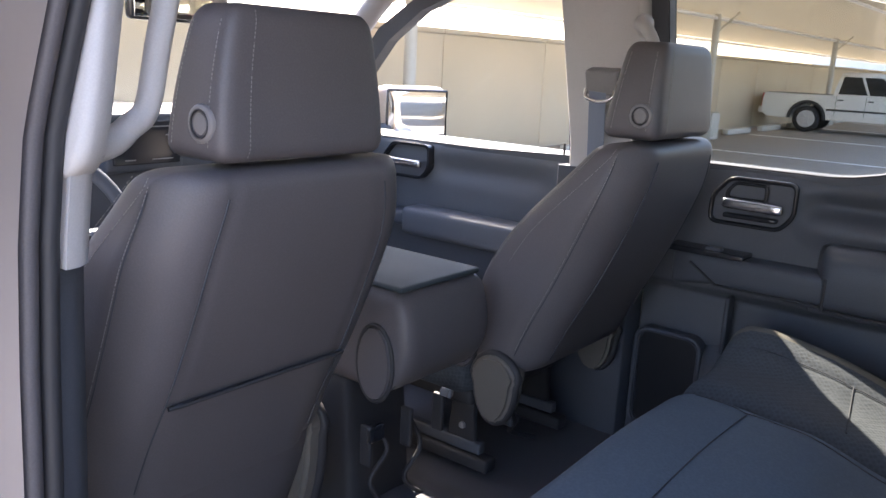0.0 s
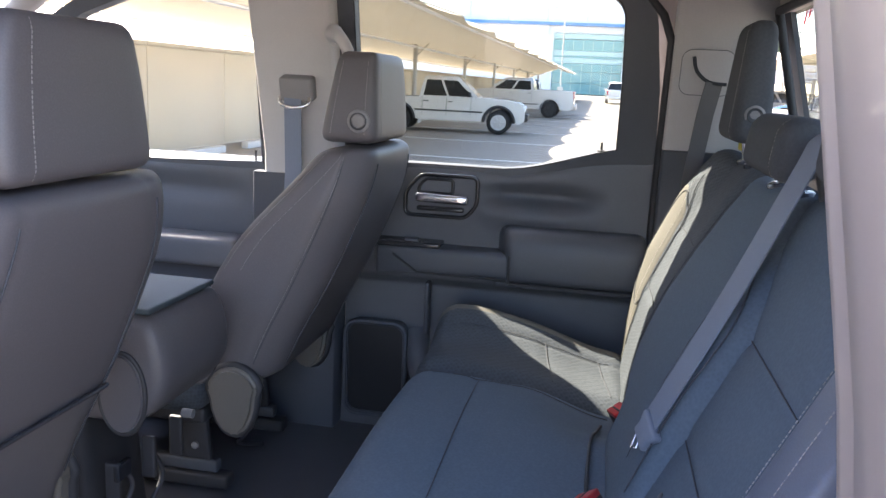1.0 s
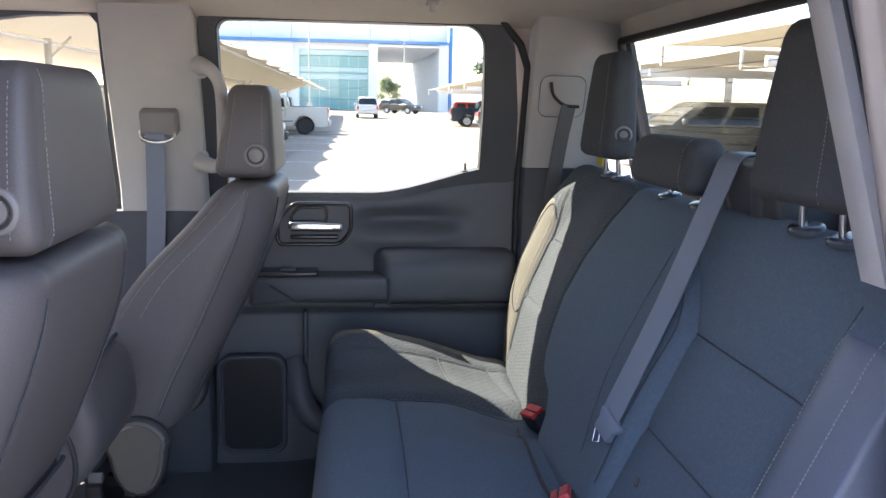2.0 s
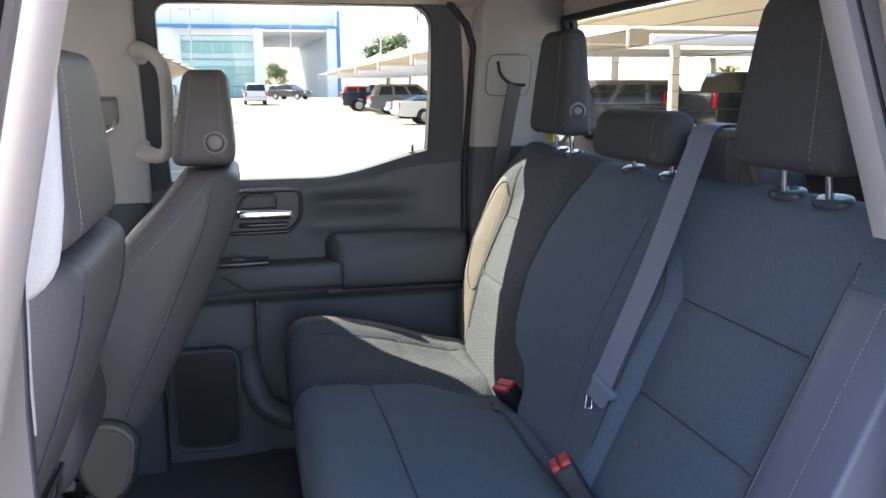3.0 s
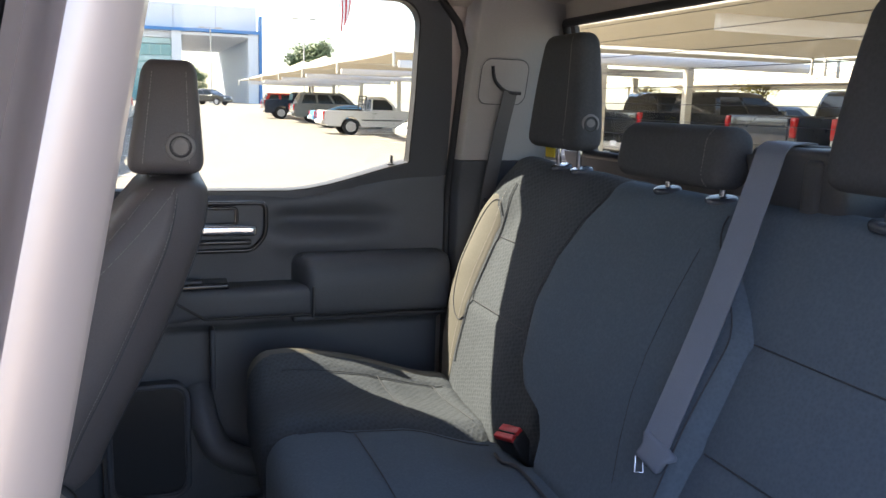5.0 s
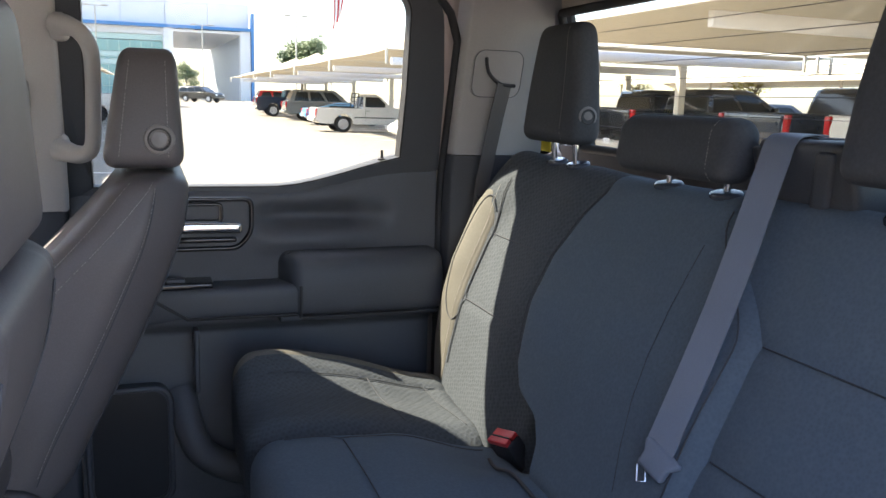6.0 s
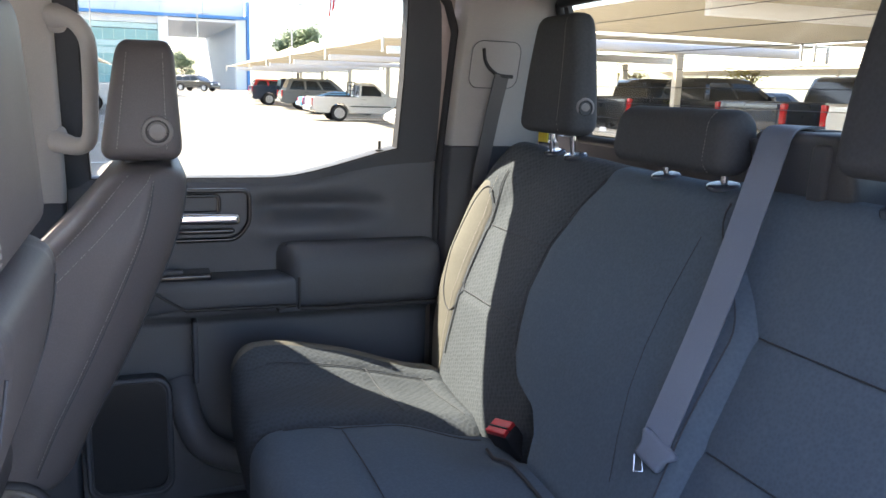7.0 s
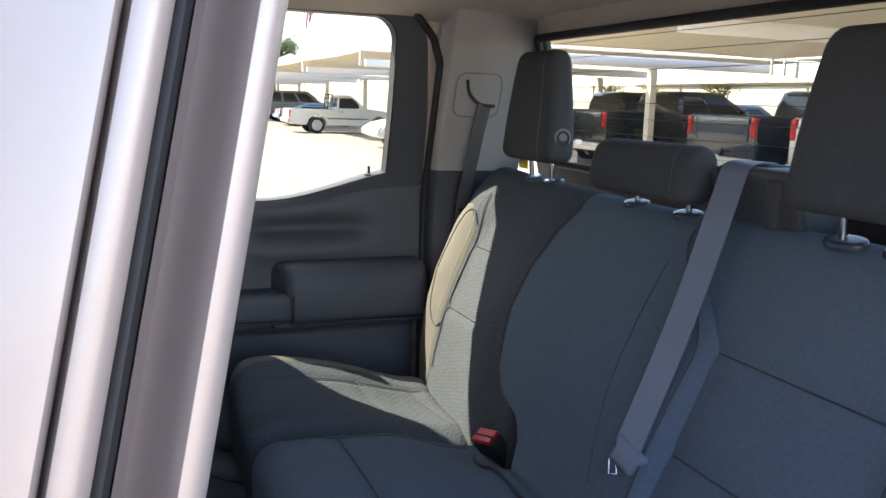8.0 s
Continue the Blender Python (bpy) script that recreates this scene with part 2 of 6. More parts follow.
def pane(loop, off, sgn=1, thick=0.004):
    a = [Vector((x, sgn * (far_y(z) + off), z)) for x, z in loop]
    b = [Vector((x, sgn * (far_y(z) + off + thick), z)) for x, z in loop]
    return loft([a, b])


def wall_strip(x0, x1, zs, off, thick, sgn=1, xlean=0.0, bevel=0.006):
    """Trim that follows the leaning side between two x over the stations zs."""
    rings = []
    for z in zs:
        y = far_y(z) + off
        d = xlean * (z - 1.34)
        r = bevel
        rings.append([Vector(p) for p in ((x0 + d, sgn * (y + thick), z), (x1 + d, sgn * (y + thick), z), (x1 + d, sgn * (y + r), z),
                                          (x1 + d - r, sgn * y, z), (x0 + d + r, sgn * y, z), (x0 + d, sgn * (y + r), z))])
    return loft(rings)


def zsteps(a, b, n=10):
    return [a + (b - a) * i / n for i in range(n + 1)]


# floor with a low ridge along the middle, and the sills of the doors
structure("floor", rbox((-0.10, 0, 0.46), (2.3, 1.62, 0.08), 0.01, n=(40, 40, 1), k=1,
          fn=lambda p: (p.x, p.y, p.z + 0.05 * math.exp(-(p.y / 0.14) ** 4) * (1 if p.x < 0.45 else 0.3))), MATF, "black vinyl floor of a pickup cab", "floor", True)
for s in (-1, 1):
    structure("door_sill", rbox((-0.1, s * 0.87, 0.47), (2.3, 0.12, 0.10), 0.02), DARK, "black plastic door sill plate of a pickup cab", "sill", True)

# headliner: a shallow dome that turns down at the sides


def liner_fn(p):
    e = max(0.0, abs(p.y) - 0.52) / 0.18
    return (p.x, p.y, p.z - 0.035 * e * e - 0.02 * max(0.0, (p.x - 0.75) / 0.25) ** 2)


structure("ceiling", rbox((0.06, 0, 1.772), (1.94, 1.40, 0.04), 0.012, fn=liner_fn, n=(20, 30, 1), k=2), LINER, "grey woven headliner of a pickup cab", "ceiling", True)
structure("roof", rbox((0.10, 0, 1.815), (2.06, 1.42, 0.05), 0.024, fn=lambda p: (p.x, p.y, p.z - 0.03 * (p.y / 0.7) ** 2), n=(10, 16, 1)), PAINT, "silver painted steel roof of a pickup cab", "roof", True)
for s in (-1, 1):
    structure("roof_rail", rbox((0.06, s * 0.729, 1.782), (1.94, 0.098, 0.060), 0.014, n=(10, 2, 2)), PAINT, "silver painted roof rail above the doors", "roof rail", True)

hk = thing("coat_hook", (0.52, 0.44, 1.745), "small pale plastic coat hook on the headliner", "coat hook")
part("base", rbox((0.52, 0.45, 1.748), (0.030, 0.040, 0.012), 0.005), TRIM, hk)
part("hook", rbox((0.52, 0.438, 1.738), (0.018, 0.016, 0.022), 0.006), TRIM, hk)

# rear wall of the cab round its window; the wall leans forward towards the top


def rear_x(z):
    return 1.02 + 0.25 * (1.69 - z)


def rear_panel(y0, y1, z0, z1, thick, off=0.0):
    rings = []
    for z in zsteps(z0, z1, 4):
        x = rear_x(z) + off
        rings.append([Vector((x, y0, z)), Vector((x, y1, z)), Vector((x + thick, y1, z)), Vector((x + thick, y0, z))])
    return loft(rings)


structure("wall_rear", join(rear_panel(-0.74, 0.74, 0.46, 1.385, 0.06), rear_panel(-0.74, -0.615, 1.385, 1.69, 0.012, 0.02), rear_panel(0.615, 0.74, 1.385, 1.69, 0.012, 0.02)), DARK, "black trimmed rear wall of a pickup cab", "wall")
structure("header_trim", rear_panel(-0.74, 0.74, 1.695, 1.79, 0.06), LINER, "light grey trim above the rear window", "trim")
rw = thing("window_1", (rear_x(1.4), 0, 1.385), "wide tinted rear window with heating wires", "window", kind="structure")
part("pane", rear_panel(-0.615, 0.615, 1.385, 1.69, 0.004, 0.03), TINT, rw)
for i in range(9):
    z = 1.405 + 0.034 * i
    part("heating_wire", tube([(rear_x(z) + 0.028, y, z) for y in (-0.6, 0.6)], 0.0007, 5), RUBBER, rw)
part("window_seal", join(*[tube([(rear_x(a) - 0.004, y0, a), (rear_x(b) - 0.004, y1, b)], 0.010, 8) for y0, a, y1, b in
     ((-0.61, 1.385, 0.61, 1.385), (-0.61, 1.69, 0.61, 1.69), (-0.612, 1.385, -0.612, 1.69), (0.612, 1.385, 0.612, 1.69))]), RUBBER, rw, "black rubber seal")

# rear corner trims
structure("pillar_trim", wall_strip(0.80, 1.03, zsteps(1.36, 1.765), -0.085, 0.09), TRIM, "light grey plastic trim on the far rear corner", "pillar trim", True)
structure("lower_trim", wall_strip(0.80, 1.04, zsteps(0.5, 1.358), -0.088, 0.10), DARK, "dark plastic trim below the far rear corner", "pillar trim", True)
structure("door_seal", tube([(0.795, far_y(z) - 0.03, z) for z in zsteps(0.55, 1.62, 14)] + [(0.77, far_y(1.68) - 0.03, 1.68), (0.71, far_y(1.735) - 0.03, 1.745), (0.3, 0.64, 1.755), (-0.03, 0.64, 1.75)], 0.010, 8), RUBBER, "black rubber door seal", "seal", True)
structure("pillar_trim", wall_strip(0.858, 1.06, zsteps(1.352, 1.765), -0.105, 0.05, -1, -0.145, 0.010), TRIM, "light grey plastic trim on the near rear corner", "pillar trim", True)
structure("lower_trim", wall_strip(0.905, 1.06, zsteps(0.5, 1.350), -0.108, 0.06, -1, -0.15, 0.016), DARK, "dark plastic trim below the near rear corner", "pillar trim", True)
structure("door_seal", tube([(0.874 - 0.145 * (z - 1.34), -(far_y(z) - 0.056), z) for z in zsteps(0.55, 1.74, 16)], 0.003, 8), RUBBER, "black rubber seal round the open doorway", "seal", True)
# middle pillar on the passenger side
structure("pillar_trim", wall_strip(-0.262, -0.045, zsteps(1.235, 1.77), -0.085, 0.09), TRIM, "light grey plastic trim on the middle pillar", "pillar trim", True)
structure("lower_trim", wall_strip(-0.30, -0.05, zsteps(0.5, 1.233), -0.080, 0.09), DARK, "dark plastic trim below the middle pillar", "pillar trim", True)

# outer skin of the passenger side, behind the trims
structure("body_side", wall_strip(0.74, 1.04, zsteps(0.4, 1.80, 16), 0.052, 0.05), PAINT, "silver painted body side behind the rear door", "body panel", True)
structure("body_side", wall_strip(-0.27, -0.04, zsteps(0.4, 1.80, 16), 0.052, 0.05), PAINT, "silver painted body side between the doors", "body panel", True)

# ---------------------------------------------------------------- rear door on the passenger side

def sill(x):
    f = max(0.0, min(1.0, (x - 0.38) / 0.40))
    return 1.281 + 0.082 * f * f * (3 - 2 * f)


def bump1(d, w):
    return math.exp(-(d / w) ** 2)


def door_skin(x, z):
    """Depth of the rear door's inner skin at x, z."""
    y = 0.785
    top = sill(x)
    d = z - (top - 0.060)
    if d > 0:
        y += 0.04 * (1 - math.sqrt(max(0.0, 1 - (d / 0.0603) ** 2)))
    # scoop behind the handle and the crease that runs back from it
    if x > 0.33:
        f = min(1.0, (x - 0.33) / 0.06) * max(0.0, min(1.0, (0.68 - x) / 0.12))
        y += 0.036 * f * bump1(z - 1.207, 0.026) - 0.016 * f * bump1(z - 1.155, 0.032)
    y -= 0.012 * max(0.0, 1 - ((x - 0.235) / 0.16) ** 2) * bump1(z - 1.19, 0.09)
    # under the arm rest the skin falls back into a pocket
    y += 0.035 * smooth_interp(z, (0.93, 0.965), (1.0, 0.0))
    y -= 0.03 * smooth_interp(z, (0.50, 0.80), (1.0, 0.0)) * smooth_interp(x, (0.14, 0.24), (1.0, 0.25))
    return y


def skin(fn, x0, x1, z0, topf, nx, nz, back):
    """Skin as a sheet with a turned edge and a back."""
    rings = []
    for i in range(nx + 1):
        x = x0 + (x1 - x0) * i / nx
        t = topf(x)
        col = [Vector((x, fn(x, z0 + (t - z0) * j / nz), z0 + (t - z0) * j / nz)) for j in range(nz + 1)]
        col += [Vector((x, back, t - 0.002)), Vector((x, back, z0))]
        rings.append(col)
    return loft(rings)


rd = thing("rear_door", (0.4, 0.8, 0.50), "closed pickup rear door with black moulded inner panel", "car door")
part("door_panel", skin(door_skin, -0.045, 0.785, 0.50, sill, 90, 130, 0.86), SOFT, rd)
LOW = [0.69 - 0.69 * i / 14 for i in range(15)]


def corner(cx_, cz_, r, a0, a1, n=7):
    return [(cx_ + r * math.cos(radians(a0 + (a1 - a0) * k / n)), cz_ + r * math.sin(radians(a0 + (a1 - a0) * k / n))) for k in range(n + 1)]


GLASS_LOOP = raised([(-0.004, 1.50)] + corner(0.026, 1.684, 0.028, 180, 92) + [(0.30, 1.716)] + corner(0.628, 1.658, 0.056, 88, 4) + [(0.690, 1.50)] + [(x, sill(x) - 0.006) for x in LOW])
OUT_LOOP = raised([(-0.045, 1.50)] + corner(0.010, 1.688, 0.054, 180, 92) + [(0.30, 1.746)] + corner(0.650, 1.632, 0.112, 88, 4) + [(0.780, 1.50)] + [(-0.045 + (x / 0.69) * 0.833, sill(x) - 0.035) for x in LOW])
part("window_frame", ring_frame(GLASS_LOOP, OUT_LOOP, -0.022, 0.022), DARK, rd, "black window frame", smooth=False)
part("glass_run", ring_frame([(0.345 + (x - 0.345) * 0.990, 1.50 + (z - 1.50) * 0.984) for x, z in GLASS_LOOP], GLASS_LOOP, -0.019, 0.021), RUBBER, rd, "black rubber glass run", smooth=False)
part("window_pane", pane(GLASS_LOOP, 0.012), SIDETINT, rd, "lightly tinted side glass", smooth=False)
part("arm_rest", rbox((0.255, 0.758, 1.026), (0.385, 0.105, 0.072), 0.016, n=(8, 3, 3), fn=lambda p: (p.x, p.y + 0.02 * max(0, -p.x / 0.19) ** 2, p.z - 0.018 * max(0, -(p.x + 0.08) / 0.11) * (1 if p.z < 0 else 0))), DARK, rd)
part("switch_plate", rbox((0.145, 0.752, 1.066), (0.20, 0.075, 0.014), 0.005), GLOSS, rd, "gloss black switch plate")
part("window_switch", rbox((0.165, 0.738, 1.076), (0.040, 0.022, 0.010), 0.004), DARK, rd)
part("arm_pad", rbox((0.594, 0.760, 1.057), (0.386, 0.120, 0.146), 0.026, n=(10, 4, 4), fn=lambda p: (p.x + (0.030 * max(0.0, 0.5 - p.y / 0.12) - 0.012) * max(0.0, (-p.x - 0.10) / 0.075), p.y + 0.018 * max(0, p.z / 0.067) ** 2 * (1 if p.y < 0 else 0), p.z)), DARK, rd, "padded arm rest")
part("ledge", rbox((0.59, 0.785, 0.970), (0.39, 0.07, 0.018), 0.007, n=(8, 2, 1)), DARK, rd)
def round_rect(x0, x1, z0, z1, r, n=6):
    out = []
    for cx_, cz_, a0 in ((x1 - r, z1 - r, 0), (x0 + r, z1 - r, 90), (x0 + r, z0 + r, 180), (x1 - r, z0 + r, 270)):
        out += [(cx_ + r * math.cos(radians(a0 + 90 * k / n)), cz_ + r * math.sin(radians(a0 + 90 * k / n))) for k in range(n + 1)]
    return out


POCKET = round_rect(-0.030, 0.148, 0.540, 0.820, 0.036)
part("bottle_pocket", join(ring_frame(round_rect(-0.022, 0.140, 0.548, 0.812, 0.032), POCKET, -0.046, 0.0), tube([(x, far_y(z) - 0.046, z) for x, z in POCKET + POCKET[:1]], 0.0065, 10)), DARK, rd, "moulded pocket rim")
part("speaker_grille", pane(round_rect(-0.023, 0.141, 0.547, 0.813, 0.032), -0.036), RECESS, rd, "glossy black recess", smooth=False)
part("kick_moulding", tube(spline([(0.174, 0.825, 0.79), (0.182, 0.790, 0.745), (0.194, 0.772, 0.70), (0.222, 0.76, 0.65), (0.30, 0.755, 0.61), (0.42, 0.75, 0.60)], 5), 0.034, 12, (1, 1)), SOFT, rd)


def soften(poly, r, n=4):
    """A closed polygon with its corners rounded to about r."""
    out, m = [], len(poly)
    for i in range(m):
        p, c, q = (Vector(poly[(i + k) % m]) for k in (-1, 0, 1))
        a, b = (p - c), (q - c)
        a, b = c + a.normalized() * min(r, a.length * 0.45), c + b.normalized() * min(r, b.length * 0.45)
        for j in range(n + 1):
            t = j / n
            w = a * (1 - t) ** 2 + c * 2 * t * (1 - t) + b * t * t
            out.append((w.x, w.y))
    return out


HB = soften([(0.136, 1.142), (0.136, 1.205), (0.178, 1.254), (0.334, 1.254), (0.334, 1.178), (0.304, 1.142)], 0.018)
cx = sum(p[0] for p in HB) / len(HB)
cz = sum(p[1] for p in HB) / len(HB)


def scaled(loop, f, g=None):
    g = g or f
    mx, mz = sum(p[0] for p in loop) / len(loop), sum(p[1] for p in loop) / len(loop)
    return [(mx + (x - mx) * f, mz + (z - mz) * g) for x, z in loop]


part("handle_bezel", join(ring_frame(scaled(HB, 0.955, 0.92), HB, -0.060, -0.010), tube([(x, far_y(z) - 0.058, z) for x, z in HB + HB[:1]], 0.0055, 8)), GLOSS, rd, "gloss black bezel")
part("handle_recess", pane(scaled(HB, 0.96, 0.93), -0.052), SOFT, rd, smooth=False)
CUP = soften([(0.172, 1.205), (0.174, 1.222), (0.192, 1.243), (0.268, 1.243), (0.268, 1.205)], 0.010)
part("handle_cup", join(ring_frame(scaled(CUP, 0.90), CUP, -0.064, -0.040), tube([(x, far_y(z) - 0.062, z) for x, z in CUP + CUP[:1]], 0.0040, 8)), GLOSS, rd, "black finger cup")
part("handle", rbox((0.239, 0.748, 1.192), (0.146, 0.020, 0.026), 0.009, n=(6, 1, 1), rot=Euler((0, radians(1), 0)).to_matrix()), CHROME, rd, "chrome door handle")
part("handle_lower", rbox((0.235, 0.757, 1.163), (0.13, 0.022, 0.012), 0.005), GLOSS, rd)
for pts in ([(0.119, 0.705, 1.040), (0.188, 0.705, 0.994), (0.430, 0.705, 0.992)], [(0.4365, 0.701, 0.985), (0.4365, 0.701, 1.06)], [(0.44, 0.703, 0.984), (0.785, 0.703, 0.984)]):
    part("gap", tube(pts, 0.0035, 6), RUBBER, rd, "dark joint")
part("front_edge", rbox((0.208, 0.772, 0.88), (0.012, 0.04, 0.15), 0.005), DARK, rd)
part("lock_pin", join(tube([(0.650, 0.803, 1.340), (0.650, 0.803, 1.364)], 0.0035, 8), disc((0.650, 0.803, 1.340), (0, 0, 1), [(0.011, 0), (0.011, 0.003), (0.006, 0.005)], 12)), RUBBER, rd)

# ---------------------------------------------------------------- front door on the passenger side
fd = thing("front_door", (-0.75, 0.8, 0.50), "closed pickup front door with black moulded inner panel", "car door")


def fskin(x, z):
    y = 0.79
    d = z - 1.215
    if d > 0:
        y += 0.05 * (1 - math.sqrt(max(0.0, 1 - (d / 0.0452) ** 2)))
    f = max(0.0, min(1.0, (x + 0.80) / 0.06)) * max(0.0, min(1.0, (-0.33 - x) / 0.10))
    y += 0.020 * f * bump1(z - 1.165, 0.030)
    y -= 0.012 * max(0.0, 1 - ((x + 0.90) / 0.16) ** 2) * bump1(z - 1.17, 0.08)
    return y


part("door_panel", skin(fskin, -1.35, -0.30, 0.50, lambda x: 1.262, 70, 60, 0.87), SOFT, fd)
FG = raised([(-1.14, 1.245), (-1.075, 1.42), (-0.93, 1.545), (-0.78, 1.63), (-0.62, 1.682), (-0.45, 1.705), (-0.30, 1.712), (-0.283, 1.69), (-0.288, 1.50), (-0.297, 1.255), (-0.6, 1.245)])
FO = raised([(-1.25, 1.22), (-1.13, 1.435), (-0.965, 1.58), (-0.79, 1.668), (-0.62, 1.715), (-0.45, 1.738), (-0.28, 1.742), (-0.262, 1.72), (-0.268, 1.50), (-0.275, 1.22), (-0.6, 1.22)])
part("window_frame", ring_frame(FG, FO, -0.022, 0.022), DARK, fd, "black window frame", smooth=False)
part("window_pane", pane(FG, 0.012), CLEAR, fd, "clear side glass", smooth=False)
part("arm_rest", rbox((-0.58, 0.735, 1.00), (0.50, 0.10, 0.09), 0.022, n=(8, 3, 3)), SOFT, fd, "padded arm rest")
part("switch_plate", rbox((-0.98, 0.745, 1.00), (0.32, 0.08, 0.05), 0.014, n=(4, 2, 2)), DARK, fd)
HB2 = [(x - 1.115, z - 0.018) for x, z in HB]
part("handle_bezel", ring_frame(scaled(HB2, 0.93, 0.88), HB2, -0.058, -0.02), GLOSS, fd, "gloss black bezel")
part("handle", rbox((0.238 - 1.115, 0.748, 1.174), (0.146, 0.020, 0.026), 0.008, n=(6, 1, 1)), CHROME, fd, "chrome door handle")
part("lock_pin", tube([(-0.319, 0.803, 1.255), (-0.319, 0.803, 1.285)], 0.0035, 8), RUBBER, fd)

# ---------------------------------------------------------------- near side pillars, with the rear door swung away


def near_strip(poly, zs):
    """A strip along the pillar: its inner edge upright below the window line, leaning in and back above it."""
    rings = []
    for z in zs:
        inner = Vector((interp(z, (0.5, 1.30, 1.40, 1.42, 1.74), (0.0, -0.006, -0.003, 0.0, 0.064)), interp(z, (0.5, 1.25, 1.42, 1.74), (-0.042, -0.016, 0.0, 0.0512)), z))
        outer = Vector((interp(z, (0.5, 1.18, 1.42, 1.74), (-0.056, -0.048, 0.0, 0.064)), interp(z, (0.5, 1.25, 1.42, 1.74), (-0.100, -0.0272, 0.0, 0.0512)), z))
        rings.append([Vector((x, y, 0)) + outer.lerp(inner, max(0.0, min(1.0, (y + 0.970) / 0.09))) for x, y in poly])
    return loft(rings)


ZN = zsteps(0.5, 1.30, 6) + zsteps(1.34, 1.74, 12)
# painted pillar: a hollow channel beside the gap, a flat face behind it
structure("pillar_near", near_strip([(0.0540, -0.985), (0.0545, -0.998), (0.0575, -0.993), (0.0610, -0.996), (0.0645, -1.008), (0.0665, -1.018), (0.0685, -1.022), (0.0725, -1.021), (0.0805, -0.992), (0.0815, -0.985), (0.0760, -0.968), (0.0650, -0.956), (0.0520, -0.872), (0.0100, -0.875), (-0.0100, -0.93), (0.0300, -1.0)], ZN), PAINT, "silver painted door pillar of a pickup", "pillar", True)
structure("door_gap_seal", near_strip([(0.0440, -0.985), (0.0480, -1.006), (0.0490, -1.008), (0.0515, -1.008), (0.0535, -1.004), (0.0540, -0.985)], ZN), RUBBER, "black rubber seal between front door and pillar", "seal", True)
for rib in ([(0.030, -0.868), (0.044, -0.867), (0.050, -0.858), (0.045, -0.848), (0.030, -0.846)], [(0.028, -0.843), (0.041, -0.842), (0.046, -0.833), (0.041, -0.824), (0.028, -0.822)]):
    structure("pillar_seal", near_strip(rib, ZN), VINYL if rib[0][1] < -0.85 else RUBBER, "dark lip of the seal along the door pillar" if rib[0][1] < -0.85 else "black rubber seal along the door pillar", "seal", True)


def tongue(z):
    """Pillar trim whose lower end is rounded off."""
    e = max(0.0, (1.392 - z) / 0.034)
    d = 0.042 * (1 - math.sqrt(max(0.0, 1 - e * e)))
    dx, dy = (0.0 if z > 1.42 else 0.17) * (z - 1.42), 0.16 * (z - 1.42)
    return [Vector((x + dx, y + dy, z)) for x, y in ((0.0665 - d, -0.814), (0.0655 - d, -0.805), (0.056 - d, -0.785), (0.034 - d * 0.6, -0.772), (-0.12, -0.772), (-0.14, -0.79), (-0.10, -0.82), (0.02, -0.822), (0.058 - d, -0.821))]


structure("pillar_trim", loft([tongue(z) for z in [1.358, 1.36, 1.363, 1.367, 1.373, 1.380, 1.388, 1.40] + zsteps(1.43, 1.74, 8)]), TRIM, "light grey plastic trim with rounded end on the driver's pillar", "pillar trim", True)
LT = [(0.020, -0.846), (0.016, -0.80), (0.0, -0.775), (-0.12, -0.775), (-0.14, -0.80), (-0.10, -0.86), (0.0, -0.86)]
structure("lower_trim", near_strip(LT, zsteps(0.5, 1.262, 8)), DARK, "dark plastic trim below the near pillar", "pillar trim", True)
structure("trim_foot", near_strip([(0.044, -0.818), (0.040, -0.800), (0.028, -0.785), (0.0, -0.776), (-0.06, -0.776), (-0.06, -0.82)], zsteps(1.266, 1.40, 6)), TRIM, "light grey foot of the driver's pillar trim", "pillar trim", True)
structure("door_edge", near_strip([(0.0300, -0.985), (0.0375, -1.029), (0.0385, -1.0335), (0.0420, -1.034), (0.0455, -1.031), (0.0480, -1.022), (0.0488, -1.008), (0.0475, -0.985)], ZN), PAINT, "silver rear edge of the closed front door", "door edge", True)
structure("front_door_frame", near_strip([(-0.0600, -1.028), (-0.0550, -1.034), (0.0300, -1.038), (0.0350, -1.037), (0.0366, -1.031), (0.0290, -0.985), (-0.0600, -0.985)], ZN), PAINT, "silver window frame of the closed front door", "door frame", True)


def grab_handle(pts, side, label):
    """A looped grip, thick where it meets the pillar, on two mounts."""
    g = thing("grab_handle", (pts[0][0], pts[0][1], pts[0][2]), label, "grab handle", "grab handles")
    p = spline(pts, 5)
    n = len(p) - 1
    part("grip", tube(p, [0.0150 + 0.009 * (abs(2 * i / n - 1)) ** 4 for i in range(n + 1)], 12, (1.0, 1.0)), TRIM, g)
    for a, dz in ((pts[0], 0.006), (pts[-1], -0.006)):
        part("mount", rbox((a[0], a[1] + side * 0.012, a[2] + dz), (0.036, 0.034, 0.050), 0.015, n=(2, 2, 2)), TRIM, g, "moulded mount")
    return g


grab_handle([(0.010, -0.785, 1.392), (0.003, -0.755, 1.394), (-0.003, -0.730, 1.408), (-0.005, -0.705, 1.43), (-0.003, -0.69, 1.50), (0.0, -0.675, 1.57), (0.01, -0.67, 1.63), (0.02, -0.70, 1.665)], -1, "grey plastic grab handle on the driver's door pillar")
grab_handle([(-0.05, 0.705, 1.365), (-0.01, 0.665, 1.358), (0.014, 0.645, 1.375), (0.020, 0.625, 1.44), (0.024, 0.595, 1.515), (0.022, 0.575, 1.562), (0.006, 0.572, 1.590), (-0.014, 0.595, 1.602), (-0.034, 0.635, 1.606)], 1, "broad grey plastic grab handle on the passenger door pillar")

